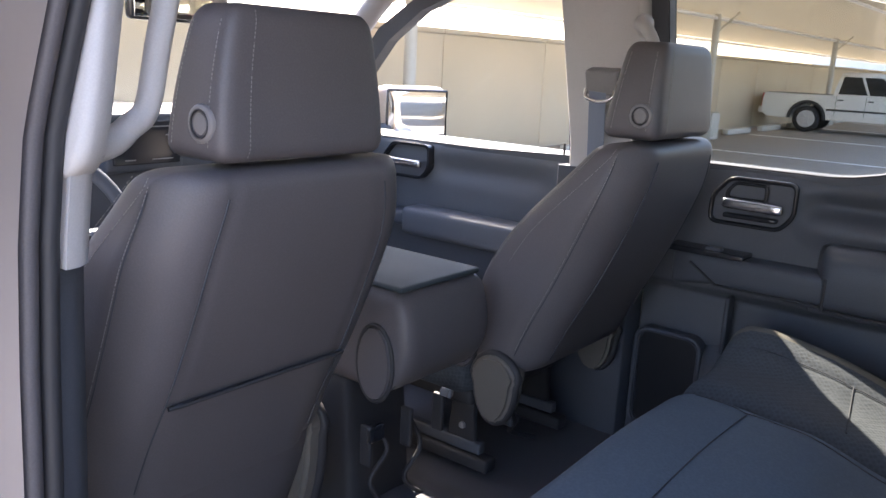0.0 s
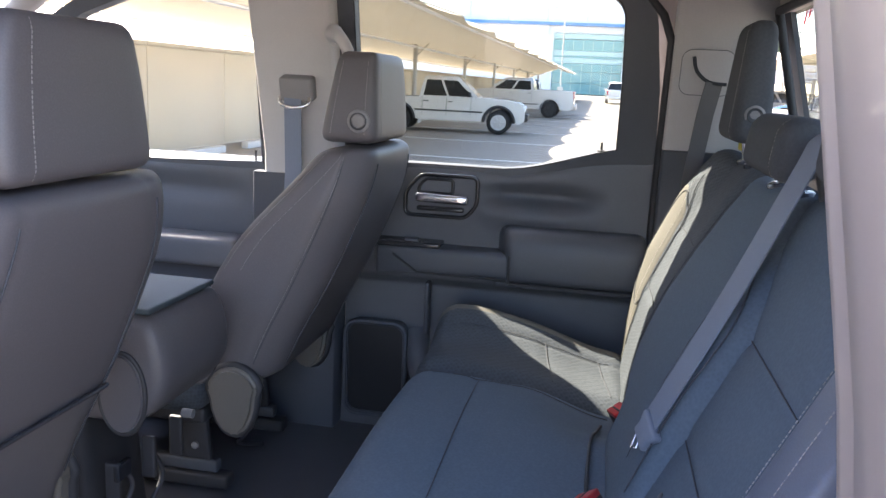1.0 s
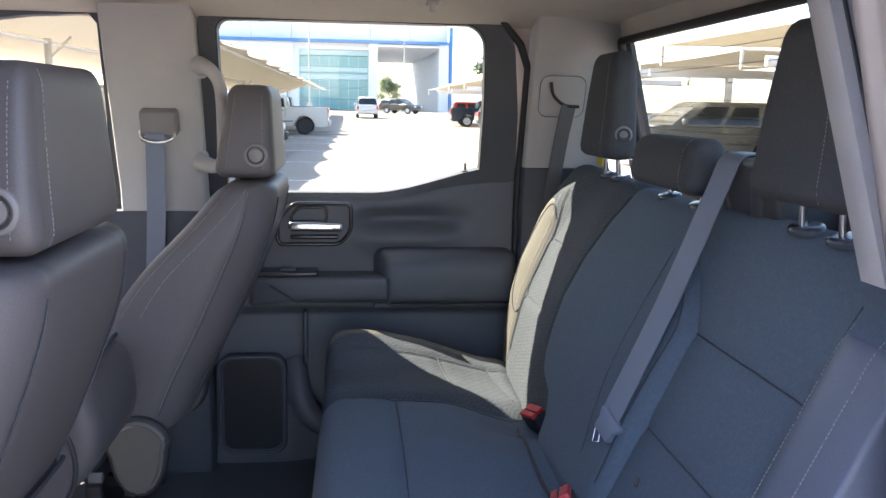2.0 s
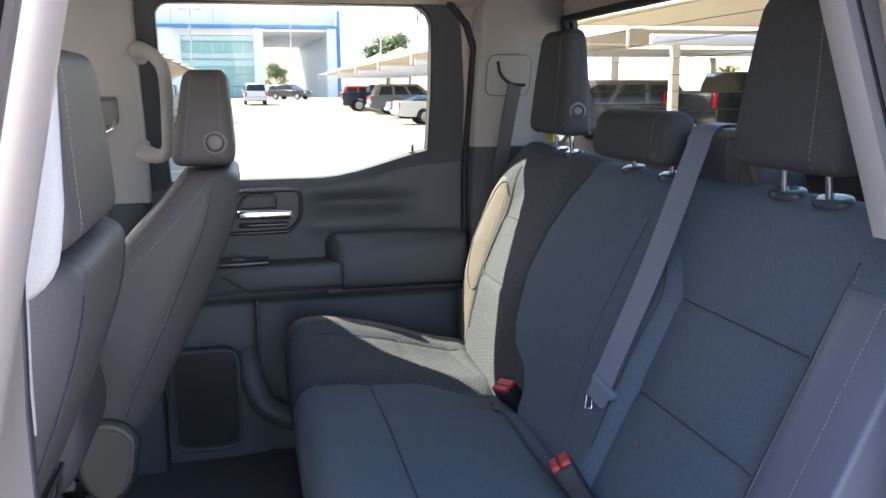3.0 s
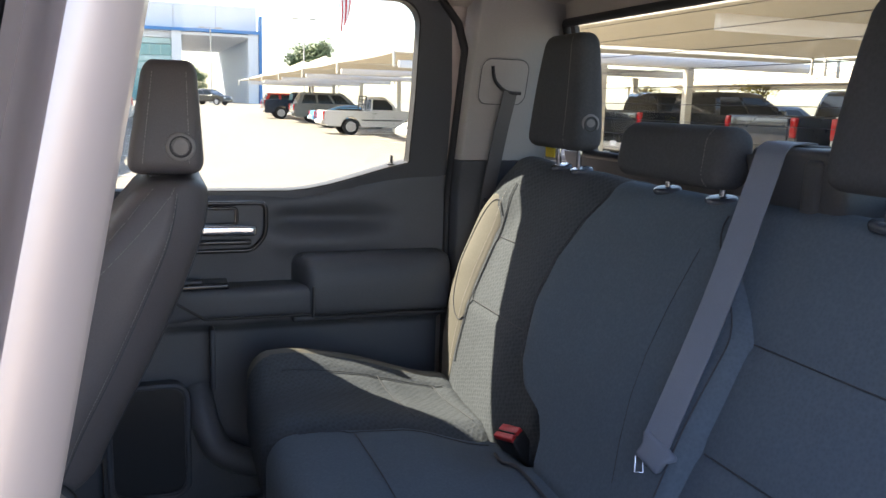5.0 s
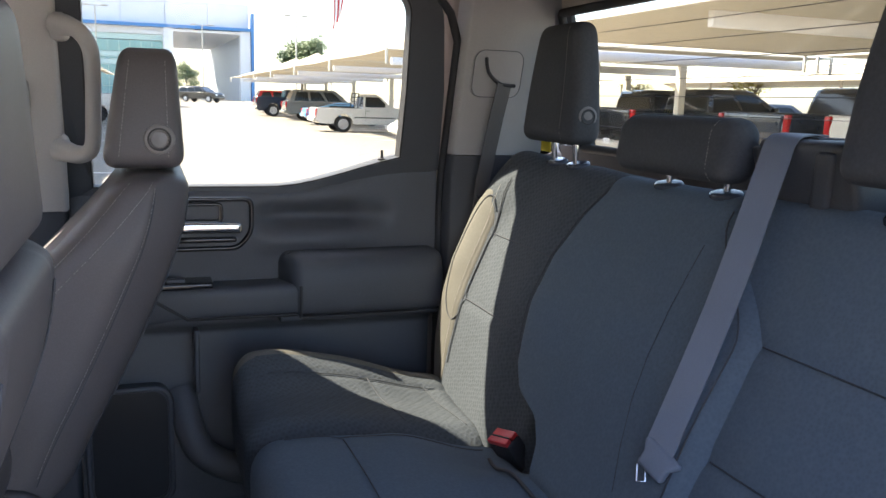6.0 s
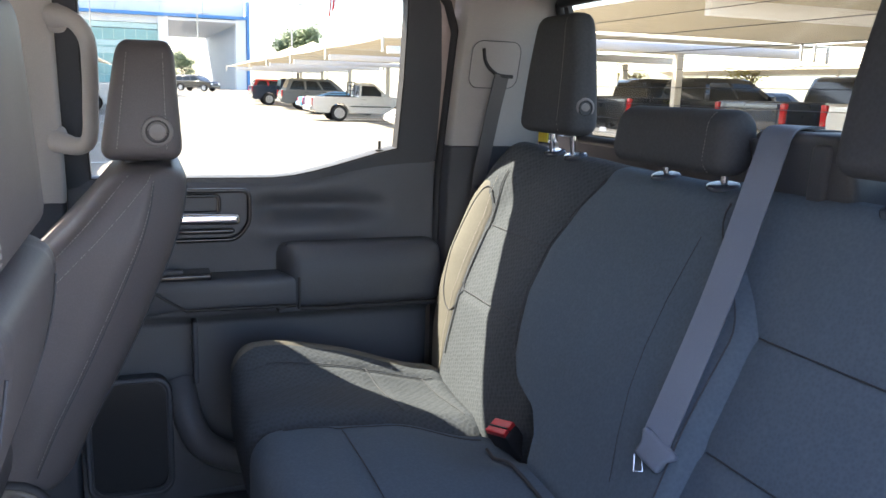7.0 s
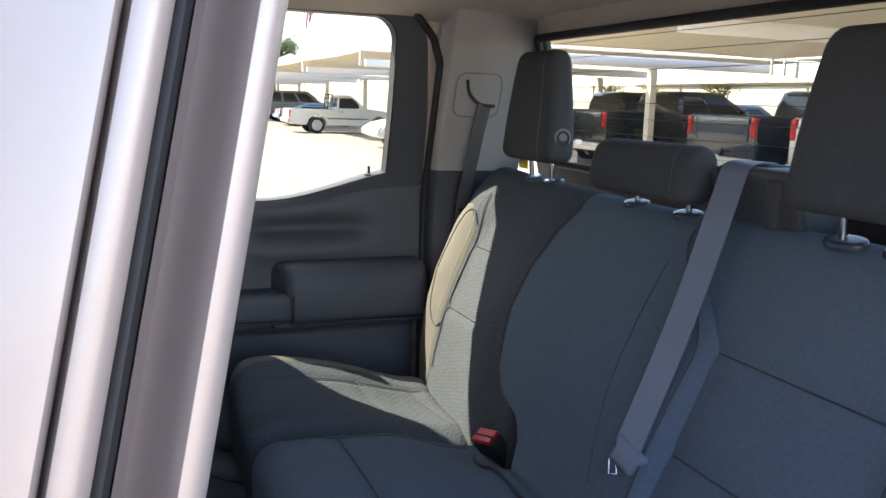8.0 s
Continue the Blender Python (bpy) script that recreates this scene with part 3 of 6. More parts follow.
# the open rear door beside the doorway, swung square to the cab
od = thing("open_rear_door", (-0.07, -1.5, 0.5), "silver rear door of the cab standing open", "car door")
part("shell", rbox((-0.085, -1.52, 0.92), (0.11, 0.98, 0.78), 0.035, n=(2, 8, 8)), PAINT, od, "silver door shell")
part("door_panel", rbox((-0.028, -1.52, 0.93), (0.012, 0.90, 0.70), 0.005, n=(1, 6, 6)), SOFT, od, "black inner panel")
for a, b in (((-1.06, 1.30), (-1.06, 1.74)), ((-1.06, 1.74), (-1.72, 1.74)), ((-1.72, 1.74), (-1.86, 1.62)), ((-1.86, 1.62), (-1.95, 1.33))):
    part("window_frame", tube([(-0.08, a[0], a[1]), (-0.08, b[0], b[1])], 0.035, 8), PAINT, od, "silver window frame")

# rear pillar on the near side: painted jamb outside the seal


def jamb(z):
    """Painted rear jamb: a ridge, a groove, a broad face and the outer skin."""
    dx = 0.014 - 0.15 * (z - 1.41) if z > 1.30 else 0.0305 + 0.10 * (1.30 - z)
    dy = 0.16 * (z - 1.41) if z > 1.25 else -0.0256 + 0.05 * (z - 1.25)
    return [Vector((x + dx, y + dy, z)) for x, y in ((0.868, -0.765), (0.815, -0.774), (0.804, -0.783), (0.800, -0.793), (0.801, -0.802), (0.806, -0.810), (0.8065, -0.818), (0.802, -0.828), (0.803, -0.85), (0.807, -0.88), (0.813, -0.915),
                                                    (0.823, -0.94), (0.845, -0.985), (0.88, -1.022), (0.92, -1.036), (1.10, -1.036), (1.10, -0.765))]


structure("rear_pillar_near", loft([jamb(z) for z in zsteps(0.5, 1.765, 24)]), PAINT, "silver painted rear door jamb of a pickup", "pillar", True)

# ---------------------------------------------------------------- belts on the pillars
sb = thing("seat_belt", (-0.15, 0.68, 0.9), "grey seat belt hanging from the middle pillar", "seat belt")
part("guide", rbox((-0.141, 0.666, 1.467), (0.090, 0.042, 0.064), 0.008, n=(3, 1, 3), rot=Euler((radians(16), 0, 0)).to_matrix()), BUTTON, sb, "dark grey plastic belt guide")
part("ring", tube(spline([(-0.185, 0.655, 1.445), (-0.18, 0.648, 1.425), (-0.145, 0.645, 1.417), (-0.11, 0.648, 1.425), (-0.105, 0.655, 1.445)], 4), 0.005, 8), CHROME, sb)
part("webbing", ribbon([(-0.15, 0.652, 1.44), (-0.165, 0.70, 1.25), (-0.18, 0.72, 1.05), (-0.19, 0.72, 0.80)], (1, 0, 0), 0.047, 0.002), WEB, sb)
sb = thing("seat_belt", (0.88, 0.66, 0.9), "dark seat belt from a slot in the rear pillar", "seat belt")
PL = round_rect(0.818, 0.938, 1.497, 1.601, 0.024)
part("plate", pane(PL, -0.096, 1, 0.012), TRIM, sb, "grey slot plate", smooth=False)
part("plate_gap", tube([(x, far_y(z) - 0.0965, z) for x, z in PL + PL[:1]], 0.0008, 6), DARK, sb, "dark joint round the plate")
part("slot", tube(spline([(0.845, far_y(1.58) - 0.098, 1.585), (0.855, far_y(1.55) - 0.099, 1.552), (0.885, far_y(1.53) - 0.099, 1.528), (0.925, far_y(1.52) - 0.099, 1.524)], 4), 0.0042, 8), RUBBER, sb, "black slot edge")
part("webbing", ribbon([(0.897, far_y(1.53) - 0.100, 1.527), (0.885, far_y(1.45) - 0.11, 1.45), (0.872, far_y(1.34) - 0.105, 1.30), (0.865, 0.70, 1.20), (0.86, 0.70, 0.95)], (0.9, 0.25, 0), 0.042, 0.002), WEBD, sb)
part("stop_button", disc((0.862, 0.688, 1.262), (0, -1, 0), [(0.006, -0.01), (0.006, 0.002), (0.001, 0.003)], 10), DARK, sb)

# ---------------------------------------------------------------- the rest of the pickup's body, so that the cab stands on its wheels
cb = thing("pickup_truck", (0.4, 0, 0), "silver crew-cab pickup with load bed on four wheels", "pickup truck")
for y in (-1, 1):
    part("rocker", rbox((-0.15, y * 0.955, 0.44), (2.6, 0.10, 0.16), 0.03, n=(6, 1, 1)), PAINT, cb)
    part("bed_side", prism([(1.16, 0.50), (1.70, 0.50)] + [(2.16 - 0.47 * math.cos(math.pi * k / 10), 0.46 + 0.47 * math.sin(math.pi * k / 10)) for k in range(11)] + [(3.05, 0.55), (3.05, 1.30), (1.16, 1.30)], 1, y * 0.90, y * 1.01, 0.02, 2), PAINT, cb, "silver bed side")
    for x in (-2.05, 2.16):
        w = part("wheel", disc((x, y * 0.86 - y * 0.12, 0.41), (0, y, 0), [(0.25, 0.0), (0.38, 0.0), (0.41, 0.03), (0.41, 0.22), (0.38, 0.25), (0.27, 0.26), (0.26, 0.16)], 28), RUBBER, cb, "black tyre")
        part("rim", disc((x, y * 0.86 - y * 0.12, 0.41), (0, y, 0), [(0.26, 0.15), (0.265, 0.25), (0.23, 0.25), (0.21, 0.18), (0.09, 0.18), (0.08, 0.22), (0.01, 0.22)], 24), CHROME, w, "alloy rim")
    part("fender", prism([(-1.36, 0.42), (-1.36, 1.20), (-2.90, 1.10), (-3.0, 0.95), (-3.0, 0.50)] + [(-2.05 - 0.48 * math.cos(math.pi * k / 10), 0.46 + 0.48 * math.sin(math.pi * k / 10)) for k in range(11)] + [(-1.5, 0.42)], 1, y * 0.86, y * 1.0, 0.02, 2), PAINT, cb, "silver front wing")
part("outer_door", rbox((-0.80, 0.955, 0.86), (1.10, 0.10, 0.76), 0.03, n=(4, 1, 4)), PAINT, cb, "silver front door skin")
part("outer_door", rbox((0.37, 0.955, 0.86), (1.14, 0.10, 0.76), 0.03, n=(4, 1, 4)), PAINT, cb, "silver rear door skin")
part("outer_door", rbox((-0.66, -0.955, 0.86), (1.22, 0.10, 0.76), 0.03, n=(4, 1, 4)), PAINT, cb, "silver front door skin")
part("inner_door", rbox((-0.70, -0.86, 0.86), (1.10, 0.06, 0.72), 0.02, n=(4, 1, 4)), SOFT, cb, "black front door panel")
part("bed_floor", box((1.16, -0.90, 0.80), (3.05, 0.90, 0.86)), RUBBER, cb, "black load bed", smooth=False)
part("bed_front", box((1.16, -0.90, 0.86), (1.20, 0.90, 1.28)), PAINT, cb, smooth=False)
part("tailgate", rbox((3.06, 0, 1.04), (0.06, 1.82, 0.52), 0.02, n=(1, 4, 2)), PAINT, cb)
part("rear_bumper", rbox((3.14, 0, 0.60), (0.20, 1.90, 0.20), 0.04, n=(1, 6, 1)), CHROME, cb, "chrome bumper")
part("front_bumper", rbox((-3.05, 0, 0.60), (0.22, 1.96, 0.28), 0.06, n=(1, 6, 1)), CHROME, cb, "chrome bumper")
part("grille", rbox((-2.98, 0, 0.92), (0.10, 1.30, 0.30), 0.03), RUBBER, cb, "black grille")
part("frame_rail", box((-2.9, -0.45, 0.36), (3.0, 0.45, 0.46)), RUBBER, cb, smooth=False)
# ---------------------------------------------------------------- seats
BACK_X0, BACK_Z0, LEAN = 0.80, 1.03, 0.47
BN = Vector((1, 0, -LEAN)).normalized()          # into the seat back
BU = Vector((LEAN, 0, 1)).normalized()           # up along it


def on_back(y, z, off=0.0):
    return Vector((BACK_X0 + LEAN * (z - BACK_Z0), y, z)) - BN * off


def back_pad(y0, y1, z0, z1, thick, fn, r=0.035, ny=26, nz=40):
    """A seat back section; fn gives how proud its face stands at y, z (and may shift y)."""
    hz = (z1 - z0) * math.hypot(1, LEAN)
    c = on_back((y0 + y1) / 2, (z0 + z1) / 2) + BN * thick / 2

    def bend(p):
        w = c + Vector((0, p.y, 0)) + BU * p.z + BN * p.x
        y2, pr = fn(w.y, w.z)
        f = max(0.0, min(1.0, 0.5 - p.x / thick))
        w = Vector((w.x, y2, w.z)) - BN * pr * f
        return w - c
    return rbox(c, (thick, y1 - y0, hz), r, fn=bend, n=(3, ny, nz), k=4)


def far_back(y, z):
    """Flat insert, an outer bolster that rises steeply beside it and fades out low down, a soft shoulder above."""
    up = smooth_interp(z, (1.19, 1.30), (0, 1))
    b = smooth_interp(y, (0.545 - 0.08 * up, 0.632), (0, 1)) * smooth_interp(y, (0.645, 0.676), (1, 0.7))
    h = interp(z, (0.80, 0.86, 0.93, 1.02, 1.10, 1.225, 1.29, 1.375), (-0.05, -0.030, 0.004, 0.036, 0.053, 0.058, 0.056, 0.038))
    flat = interp(z, (0.80, 0.86, 0.93, 1.02, 1.18, 1.30, 1.375), (-0.04, -0.02, 0.0, 0.020, 0.024, 0.018, 0.0)) - 0.006 * bump1(y - 0.44, 0.11) - 0.024 * smooth_interp(y, (0.22, 0.35), (1, 0))
    pr = flat * (1 - b) + h * b
    pr -= 0.004 * groove(z - 1.183, 0.008) * (y < 0.575) + 0.004 * groove(z - 1.038, 0.008) * (y < 0.565)
    pr -= 0.002 * groove(y - 0.566, 0.006) * (z < 1.26)
    y -= (y - 0.5) * 0.24 * max(0, (z - 1.24) / 0.13) ** 2 * (y > 0.5)
    return y, pr


def mid_back(y, z):
    """Widest half way up, drawn in at the shoulders and notched low down beside the buckle."""
    s = smooth_interp(z, (1.16, 1.32), (1.0, 0.58))
    c = 0.015 + 0.03 * (1 - s)
    pr = 0.020 - 0.015 * max(0, (z - 1.31) / 0.06) ** 2 + 0.010 * bump1(z - 1.05, 0.12)
    if y > c:
        edge = interp(z, (0.86, 0.91, 0.942, 0.960, 0.993, 1.033, 1.10, 1.188, 1.269, 1.32), (0.035, 0.055, 0.095, 0.185, 0.225, 0.247, 0.282, 0.288, 0.252, 0.208))
        return c + (y - c) * (edge - c) / (0.303 - c), pr
    return c + (y - c) * s, pr


def near_back(y, z):
    pr = 0.030 * smooth_interp(-y, (0.585, 0.66), (0, 1)) * smooth_interp(z, (1.25, 1.33), (1, 0))
    pr -= 0.004 * groove(z - 1.180, 0.010) * (y > -0.60) + 0.004 * groove(z - 1.030, 0.010) * (y > -0.60)
    pr -= 0.004 * groove(-y - 0.615, 0.010)
    pr -= 0.010 * max(0, (z - 1.31) / 0.07) ** 2
    y -= (y + 0.5) * 0.24 * max(0, (z - 1.24) / 0.13) ** 2 * (y < -0.5)
    return y, pr


bench = thing("rear_bench_seat", (0.6, 0, 0.50), "charcoal cloth rear bench seat with three head rests", "car seat")
part("backrest", back_pad(0.16, 0.664, 0.80, 1.375, 0.12, far_back), KNIT, bench, "split backrest with patterned insert")
part("backrest", back_pad(-0.29, 0.315, 0.84, 1.366, 0.12, mid_back, nz=64), CLOTH, bench, "plain middle backrest")
part("backrest", back_pad(-0.755, -0.06, 0.84, 1.377, 0.12, near_back), CLOTH, bench, "split backrest")


def cushion(y0, y1, fn, x0=0.27, x1=0.76, zt=0.87):
    c = Vector(((x0 + x1) / 2, (y0 + y1) / 2, zt - 0.085))

    def bend(p):
        w = c + p
        f = max(0.0, min(1.0, p.z / 0.085 * 0.5 + 0.5))
        return Vector((w.x, w.y, w.z + f * fn(w.x, w.y))) - c
    return rbox(c, (x1 - x0, y1 - y0, 0.17), 0.05, fn=bend, n=(34, 40, 3), k=5)


def far_cush(x, y):
    h = 0.015 * bump1(x - 0.36, 0.10) + 0.058 * smooth_interp(y, (0.46, 0.625), (0, 1)) * smooth_interp(x, (0.34, 0.78), (1, 0.35))
    h -= 0.004 * groove(y - 0.545, 0.010) + 0.003 * (groove(x - 0.555 - 0.17 * (0.55 - y), 0.010) + groove(x - 0.685 - 0.17 * (0.55 - y), 0.010)) * (0.34 < y < 0.56) + 0.02 * smooth_interp(y, (0.30, 0.37), (1, 0)) + 0.036 * smooth_interp(x, (0.48, 0.72), (0, 1))
    return h


def near_cush(x, y):
    h = 0.012 * bump1(x - 0.36, 0.10) + 0.035 * smooth_interp(-y, (0.58, 0.68), (0, 1)) + 0.012 * bump1(y - 0.02, 0.2)
    h -= 0.004 * groove(y - 0.262 + 0.03 * (x - 0.3), 0.012) + 0.004 * groove(x - 0.435, 0.012) * (-0.5 < y < 0.26) + 0.004 * groove(-y - 0.575, 0.010) + smooth_interp(x, (0.52, 0.72), (0, 1)) * (0.015 + 0.035 * smooth_interp(y, (0.02, 0.16), (0, 1)))
    return h


part("cushion", cushion(0.295, 0.648, far_cush), KNIT, bench, "split seat cushion with patterned insert")
part("cushion_bolster", cushion(0.556, 0.6505, lambda x, y: far_cush(x, y) + 0.0022), SUNCLOTH, bench, "smooth outer cushion bolster")
part("bolster", back_pad(0.568, 0.668, 0.845, 1.268, 0.115, lambda y, z: (far_back(0.610 + (y - 0.610) * (1 - 0.75 * max(0.0, (z - 1.20) / 0.07) ** 2 - 0.35 * max(0.0, (1.0 - z) / 0.15) ** 2), z)[0], far_back(y, z)[1] + 0.0020), 0.010, 14, 40), SUNCLOTH, bench, "smooth outer bolster")
part("bolster", back_pad(-0.757, -0.617, 0.845, 1.27, 0.115, lambda y, z: (near_back(y, z)[0], near_back(y, z)[1] + 0.0025), 0.006, 10, 36), SIDE, bench, "blue-grey vinyl outer bolster")
part("cushion", cushion(-0.745, 0.305, near_cush), CLOTH, bench, "wide seat cushion")
part("seat_base", rbox((0.66, 0, 0.60), (0.62, 1.44, 0.22), 0.03, n=(3, 6, 2)), DARK, bench, "black plastic seat base")


def stitches(name, pts, owner, mate=None, r=0.0006, step=0.0055, label="pale stitching"):
    """A row of short threads along a line."""
    pts = [Vector(p) for p in pts]
    out, left = [], 0.0
    for a, b in zip(pts, pts[1:]):
        d = (b - a).length
        u = (b - a) / d
        q = left
        while q < d:
            out.append(tube([a + u * q, a + u * min(q + step * 0.62, d)], r, 5))
            q += step
        left = q - d
    return part(name, join(*out), mate or THREAD, owner, label)


def seam(pts, owner, r=0.0012):
    """A sewn joint: a thin dark cord sunk into the cover."""
    return part("seam", tube(pts, r, 6), SEWN, owner)


def head_rest(c, s, r, taper, lean, seam_y, mats, owner, label="", thin=0.06):
    """A padded head rest, narrower and thinner towards the top, leaning back."""
    def bend(p):
        f = p.z / s[2] + 0.5
        return (p.x * (1 - thin * f) + lean * p.z, p.y * (1 - taper * f * f), p.z)
    h = part("head_rest", rbox(c, s, r, fn=bend, n=(4, 8, 6), k=4), mats, owner, label)
    zs = [(-0.46 + 0.92 * i / 14) * s[2] for i in range(15)]

    def inset(z):
        e = max(0.0, abs(z) - (s[2] / 2 - r)) / r
        return r * (1 - math.sqrt(max(0.0, 1 - e * e)))
    stitches("stitching", [Vector(c) + Vector(bend(Vector((seam_y * (s[0] / 2 + 0.0008 - inset(z)), -s[1] / 2 + 0.045, z)))) for z in zs], h)
    if owner.name.startswith("front"):
        # the wide front rests are also sewn along both edges of their flanks
        for sx in (-1, 1):
            stitches("stitching", [Vector(c) + Vector(bend(Vector((sx * (s[0] / 2 - r * 1.05), -(s[1] / 2 + 0.0003 - inset(z)), z)))) for z in zs[1:-1]], h)
    return h


def oval_collar(c, r):
    """A thin domed oval collar, wider across the seat."""
    bm = disc((0, 0, 0), (-0.25, 0, 1), [(r, -0.008), (r, -0.002), (r * 0.93, 0.0008), (r * 0.7, 0.0022), (0.009, 0.003)], 24)
    bmesh.ops.scale(bm, vec=(1.0, 1.55, 1.0), verts=bm.verts)
    bmesh.ops.translate(bm, vec=c, verts=bm.verts)
    return bm


for y in (0.452, -0.452):
    h = head_rest((0.947, y, 1.528 if y > 0 else 1.521), (0.080, 0.236, 0.245), 0.027, 0.31, 0.04, -1, HEAD, bench, "", 0.33)
    for dy in (-0.048, 0.048):
        part("post", tube([(0.962, y + dy, 1.35), (0.955, y + dy, 1.43)], 0.006, 10), CHROME, h, "chrome post")
        part("post_collar", oval_collar((0.966, y + dy, 1.3645), 0.022), COLLAR, bench, "gloss black collar")
    part("button", disc((0.945, y - 0.112, 1.462), (0.0, -1, 0.0), [(0.021, -0.01), (0.021, 0.002), (0.019, 0.004), (0.015, 0.004), (0.014, 0.001), (0.011, 0.001), (0.010, 0.004), (0.0, 0.005)]), BUTTON, h, "round dark grey button")
    part("button_ring", tube([(0.945 + 0.0145 * math.cos(a), y - 0.1165, 1.462 + 0.0145 * math.sin(a)) for a in np.linspace(0, 2 * math.pi, 25)], 0.0014, 6), RUBBER, h, "black ring")
h = head_rest((0.938, 0.012, 1.424), (0.072, 0.318, 0.098), 0.030, 0.05, 0.12, -1, HEAD, bench, "low middle head rest")
for dy in (-0.075, 0.075):
    part("post", tube([(0.954, dy - 0.014, 1.34), (0.954, dy - 0.014, 1.40)], 0.006, 10), CHROME, h, "chrome post")
    part("post_collar", oval_collar((0.952, dy - 0.014, 1.3590), 0.021), COLLAR, bench, "gloss black collar")

part("tag", rbox((0.955, 0.535, 1.392), (0.003, 0.045, 0.022), 0.001), YELLOW, bench, "yellow paper tag")
# sewn joints of the rear bench
for fn, y0, y1, z in ((far_back, 0.26, 0.566, 1.183), (far_back, 0.30, 0.562, 1.038), (near_back, -0.605, -0.29, 1.180), (near_back, -0.605, -0.295, 1.030)):
    seam([on_back(y, z, fn(y, z)[1] + 0.0034) for y in np.linspace(y0, y1, 12)], bench)
for fn, ya, yb in ((far_back, 0.566, 0.585), (near_back, -0.615, -0.64)):
    seam([on_back(fn(ya, z)[0], z, fn(ya, z)[1] + 0.0032) for z in np.linspace(0.90, 1.30, 24)], bench)
    stitches("stitching", [on_back(fn(yb, z)[0], z, fn(yb, z)[1] + 0.0044) for z in np.linspace(0.90, 1.28, 24)], bench)
seam([on_back(far_back(y, z)[0], z, far_back(y, z)[1] + 0.0028) for y, z in spline2([(0.572, 1.225), (0.592, 1.252), (0.615, 1.243), (0.634, 1.19), (0.640, 1.12), (0.634, 1.05), (0.612, 1.0), (0.585, 0.985), (0.569, 1.0)])], bench, 0.0013)
for x in (0.555, 0.685):
    seam([(x + 0.17 * (0.55 - y), y, 0.87 + far_cush(x + 0.17 * (0.55 - y), y) + 0.0026) for y in np.linspace(0.36, 0.55, 12)], bench)
seam([(x, 0.545, 0.87 + far_cush(x, 0.545) + 0.0032) for x in np.linspace(0.34, 0.71, 20)], bench)
seam([(0.435, y, 0.87 + near_cush(0.435, y) + 0.0032) for y in np.linspace(-0.55, 0.25, 30)], bench)
seam([(x, 0.262 - 0.03 * (x - 0.3), 0.87 + near_cush(x, 0.262 - 0.03 * (x - 0.3)) + 0.0034) for x in np.linspace(0.33, 0.71, 20)], bench)

# outer bolster of the split backrest: a vinyl side panel with a sewn edge, and a small stud
stitches("stitching", [on_back(near_back(-0.705, z)[0], z, near_back(-0.705, z)[1] + 0.0046) for z in np.linspace(0.90, 1.28, 24)], bench)
part("stud", disc(on_back(-0.345, 0.965, near_back(-0.345, 0.965)[1]), -BN, [(0.008, -0.004), (0.008, 0.0012), (0.006, 0.002), (0.0, 0.002)], 14), VINYL, bench, "small grey stud")
seam([on_back(y, z, mid_back(y, z)[1] + 0.0006) for y, z in ((-0.120, 1.276), (-0.116, 1.23), (-0.115, 1.179), (-0.122, 1.11), (-0.135, 1.048), (-0.155, 0.985), (-0.177, 0.93))], bench, 0.0005)
for s in (1, -1):
    # piping down both edges of the middle backrest
    seam([on_back(mid_back(0.0125 + s * 0.285, z)[0], z, mid_back(0, z)[1] + 0.001) for z in np.linspace(1.0 if s > 0 else 0.92, 1.33, 30)], bench, 0.0013)

# belt of the middle place, its tower and tongue
bt = thing("belt_tower", (1.02, -0.2, 1.30), "black plastic belt tower on the seat back", "belt tower")
part("housing", rbox((1.012, -0.228, 1.392), (0.10, 0.180, 0.112), 0.016, n=(3, 6, 6), k=3, fn=lambda p: (p.x - 0.25 * p.z, p.y * (1 - 1.3 * p.z), p.z)), DARK, bt)
part("slot_cover", rbox((0.998, -0.203, 1.4475), (0.05, 0.075, 0.006), 0.003, n=(2, 2, 1)), RUBBER, bt, "black belt slot")
part("flank", rbox((0.966, -0.268, 1.388), (0.020, 0.034, 0.092), 0.009, n=(2, 2, 4), fn=lambda p: (p.x - 0.25 * p.z, p.y - 0.30 * p.z, p.z)), DARK, bt, "rounded raised edge")
part("flank", rbox((0.966, -0.155, 1.388), (0.020, 0.020, 0.092), 0.008, n=(2, 2, 4), fn=lambda p: (p.x - 0.25 * p.z, p.y + 0.12 * p.z, p.z)), DARK, bt, "rounded raised edge")
mb = thing("seat_belt", (0.75, -0.25, 0.95), "grey seat belt hanging before the near backrest", "seat belt")
WD = Vector((0.35, -0.94, 0))
part("webbing", ribbon(spline([(1.005, -0.203, 1.452), (0.972, -0.203, 1.4535), (0.945, -0.204, 1.444), (0.925, -0.209, 1.40), (0.845, -0.232, 1.22), (0.755, -0.246, 1.03)], 6), WD, 0.046, 0.0022), WEB, mb)
part("webbing", ribbon(spline([(0.758, -0.25, 1.005), (0.765, -0.265, 0.94), (0.765, -0.285, 0.87)], 4), WD, 0.045, 0.0022), RUBBER, mb, "black return webbing")
part("tongue_cover", rbox((0.752, -0.249, 1.016), (0.016, 0.064, 0.040), 0.007, n=(1, 6, 2), fn=lambda p: (p.x, p.y * (1.0 if p.z > 0 else 0.72), p.z), rot=Euler((radians(22), radians(20), radians(20))).to_matrix()), WEB, mb, "grey plastic tongue cover")
TR = Euler((radians(-22), radians(30), radians(20))).to_matrix()
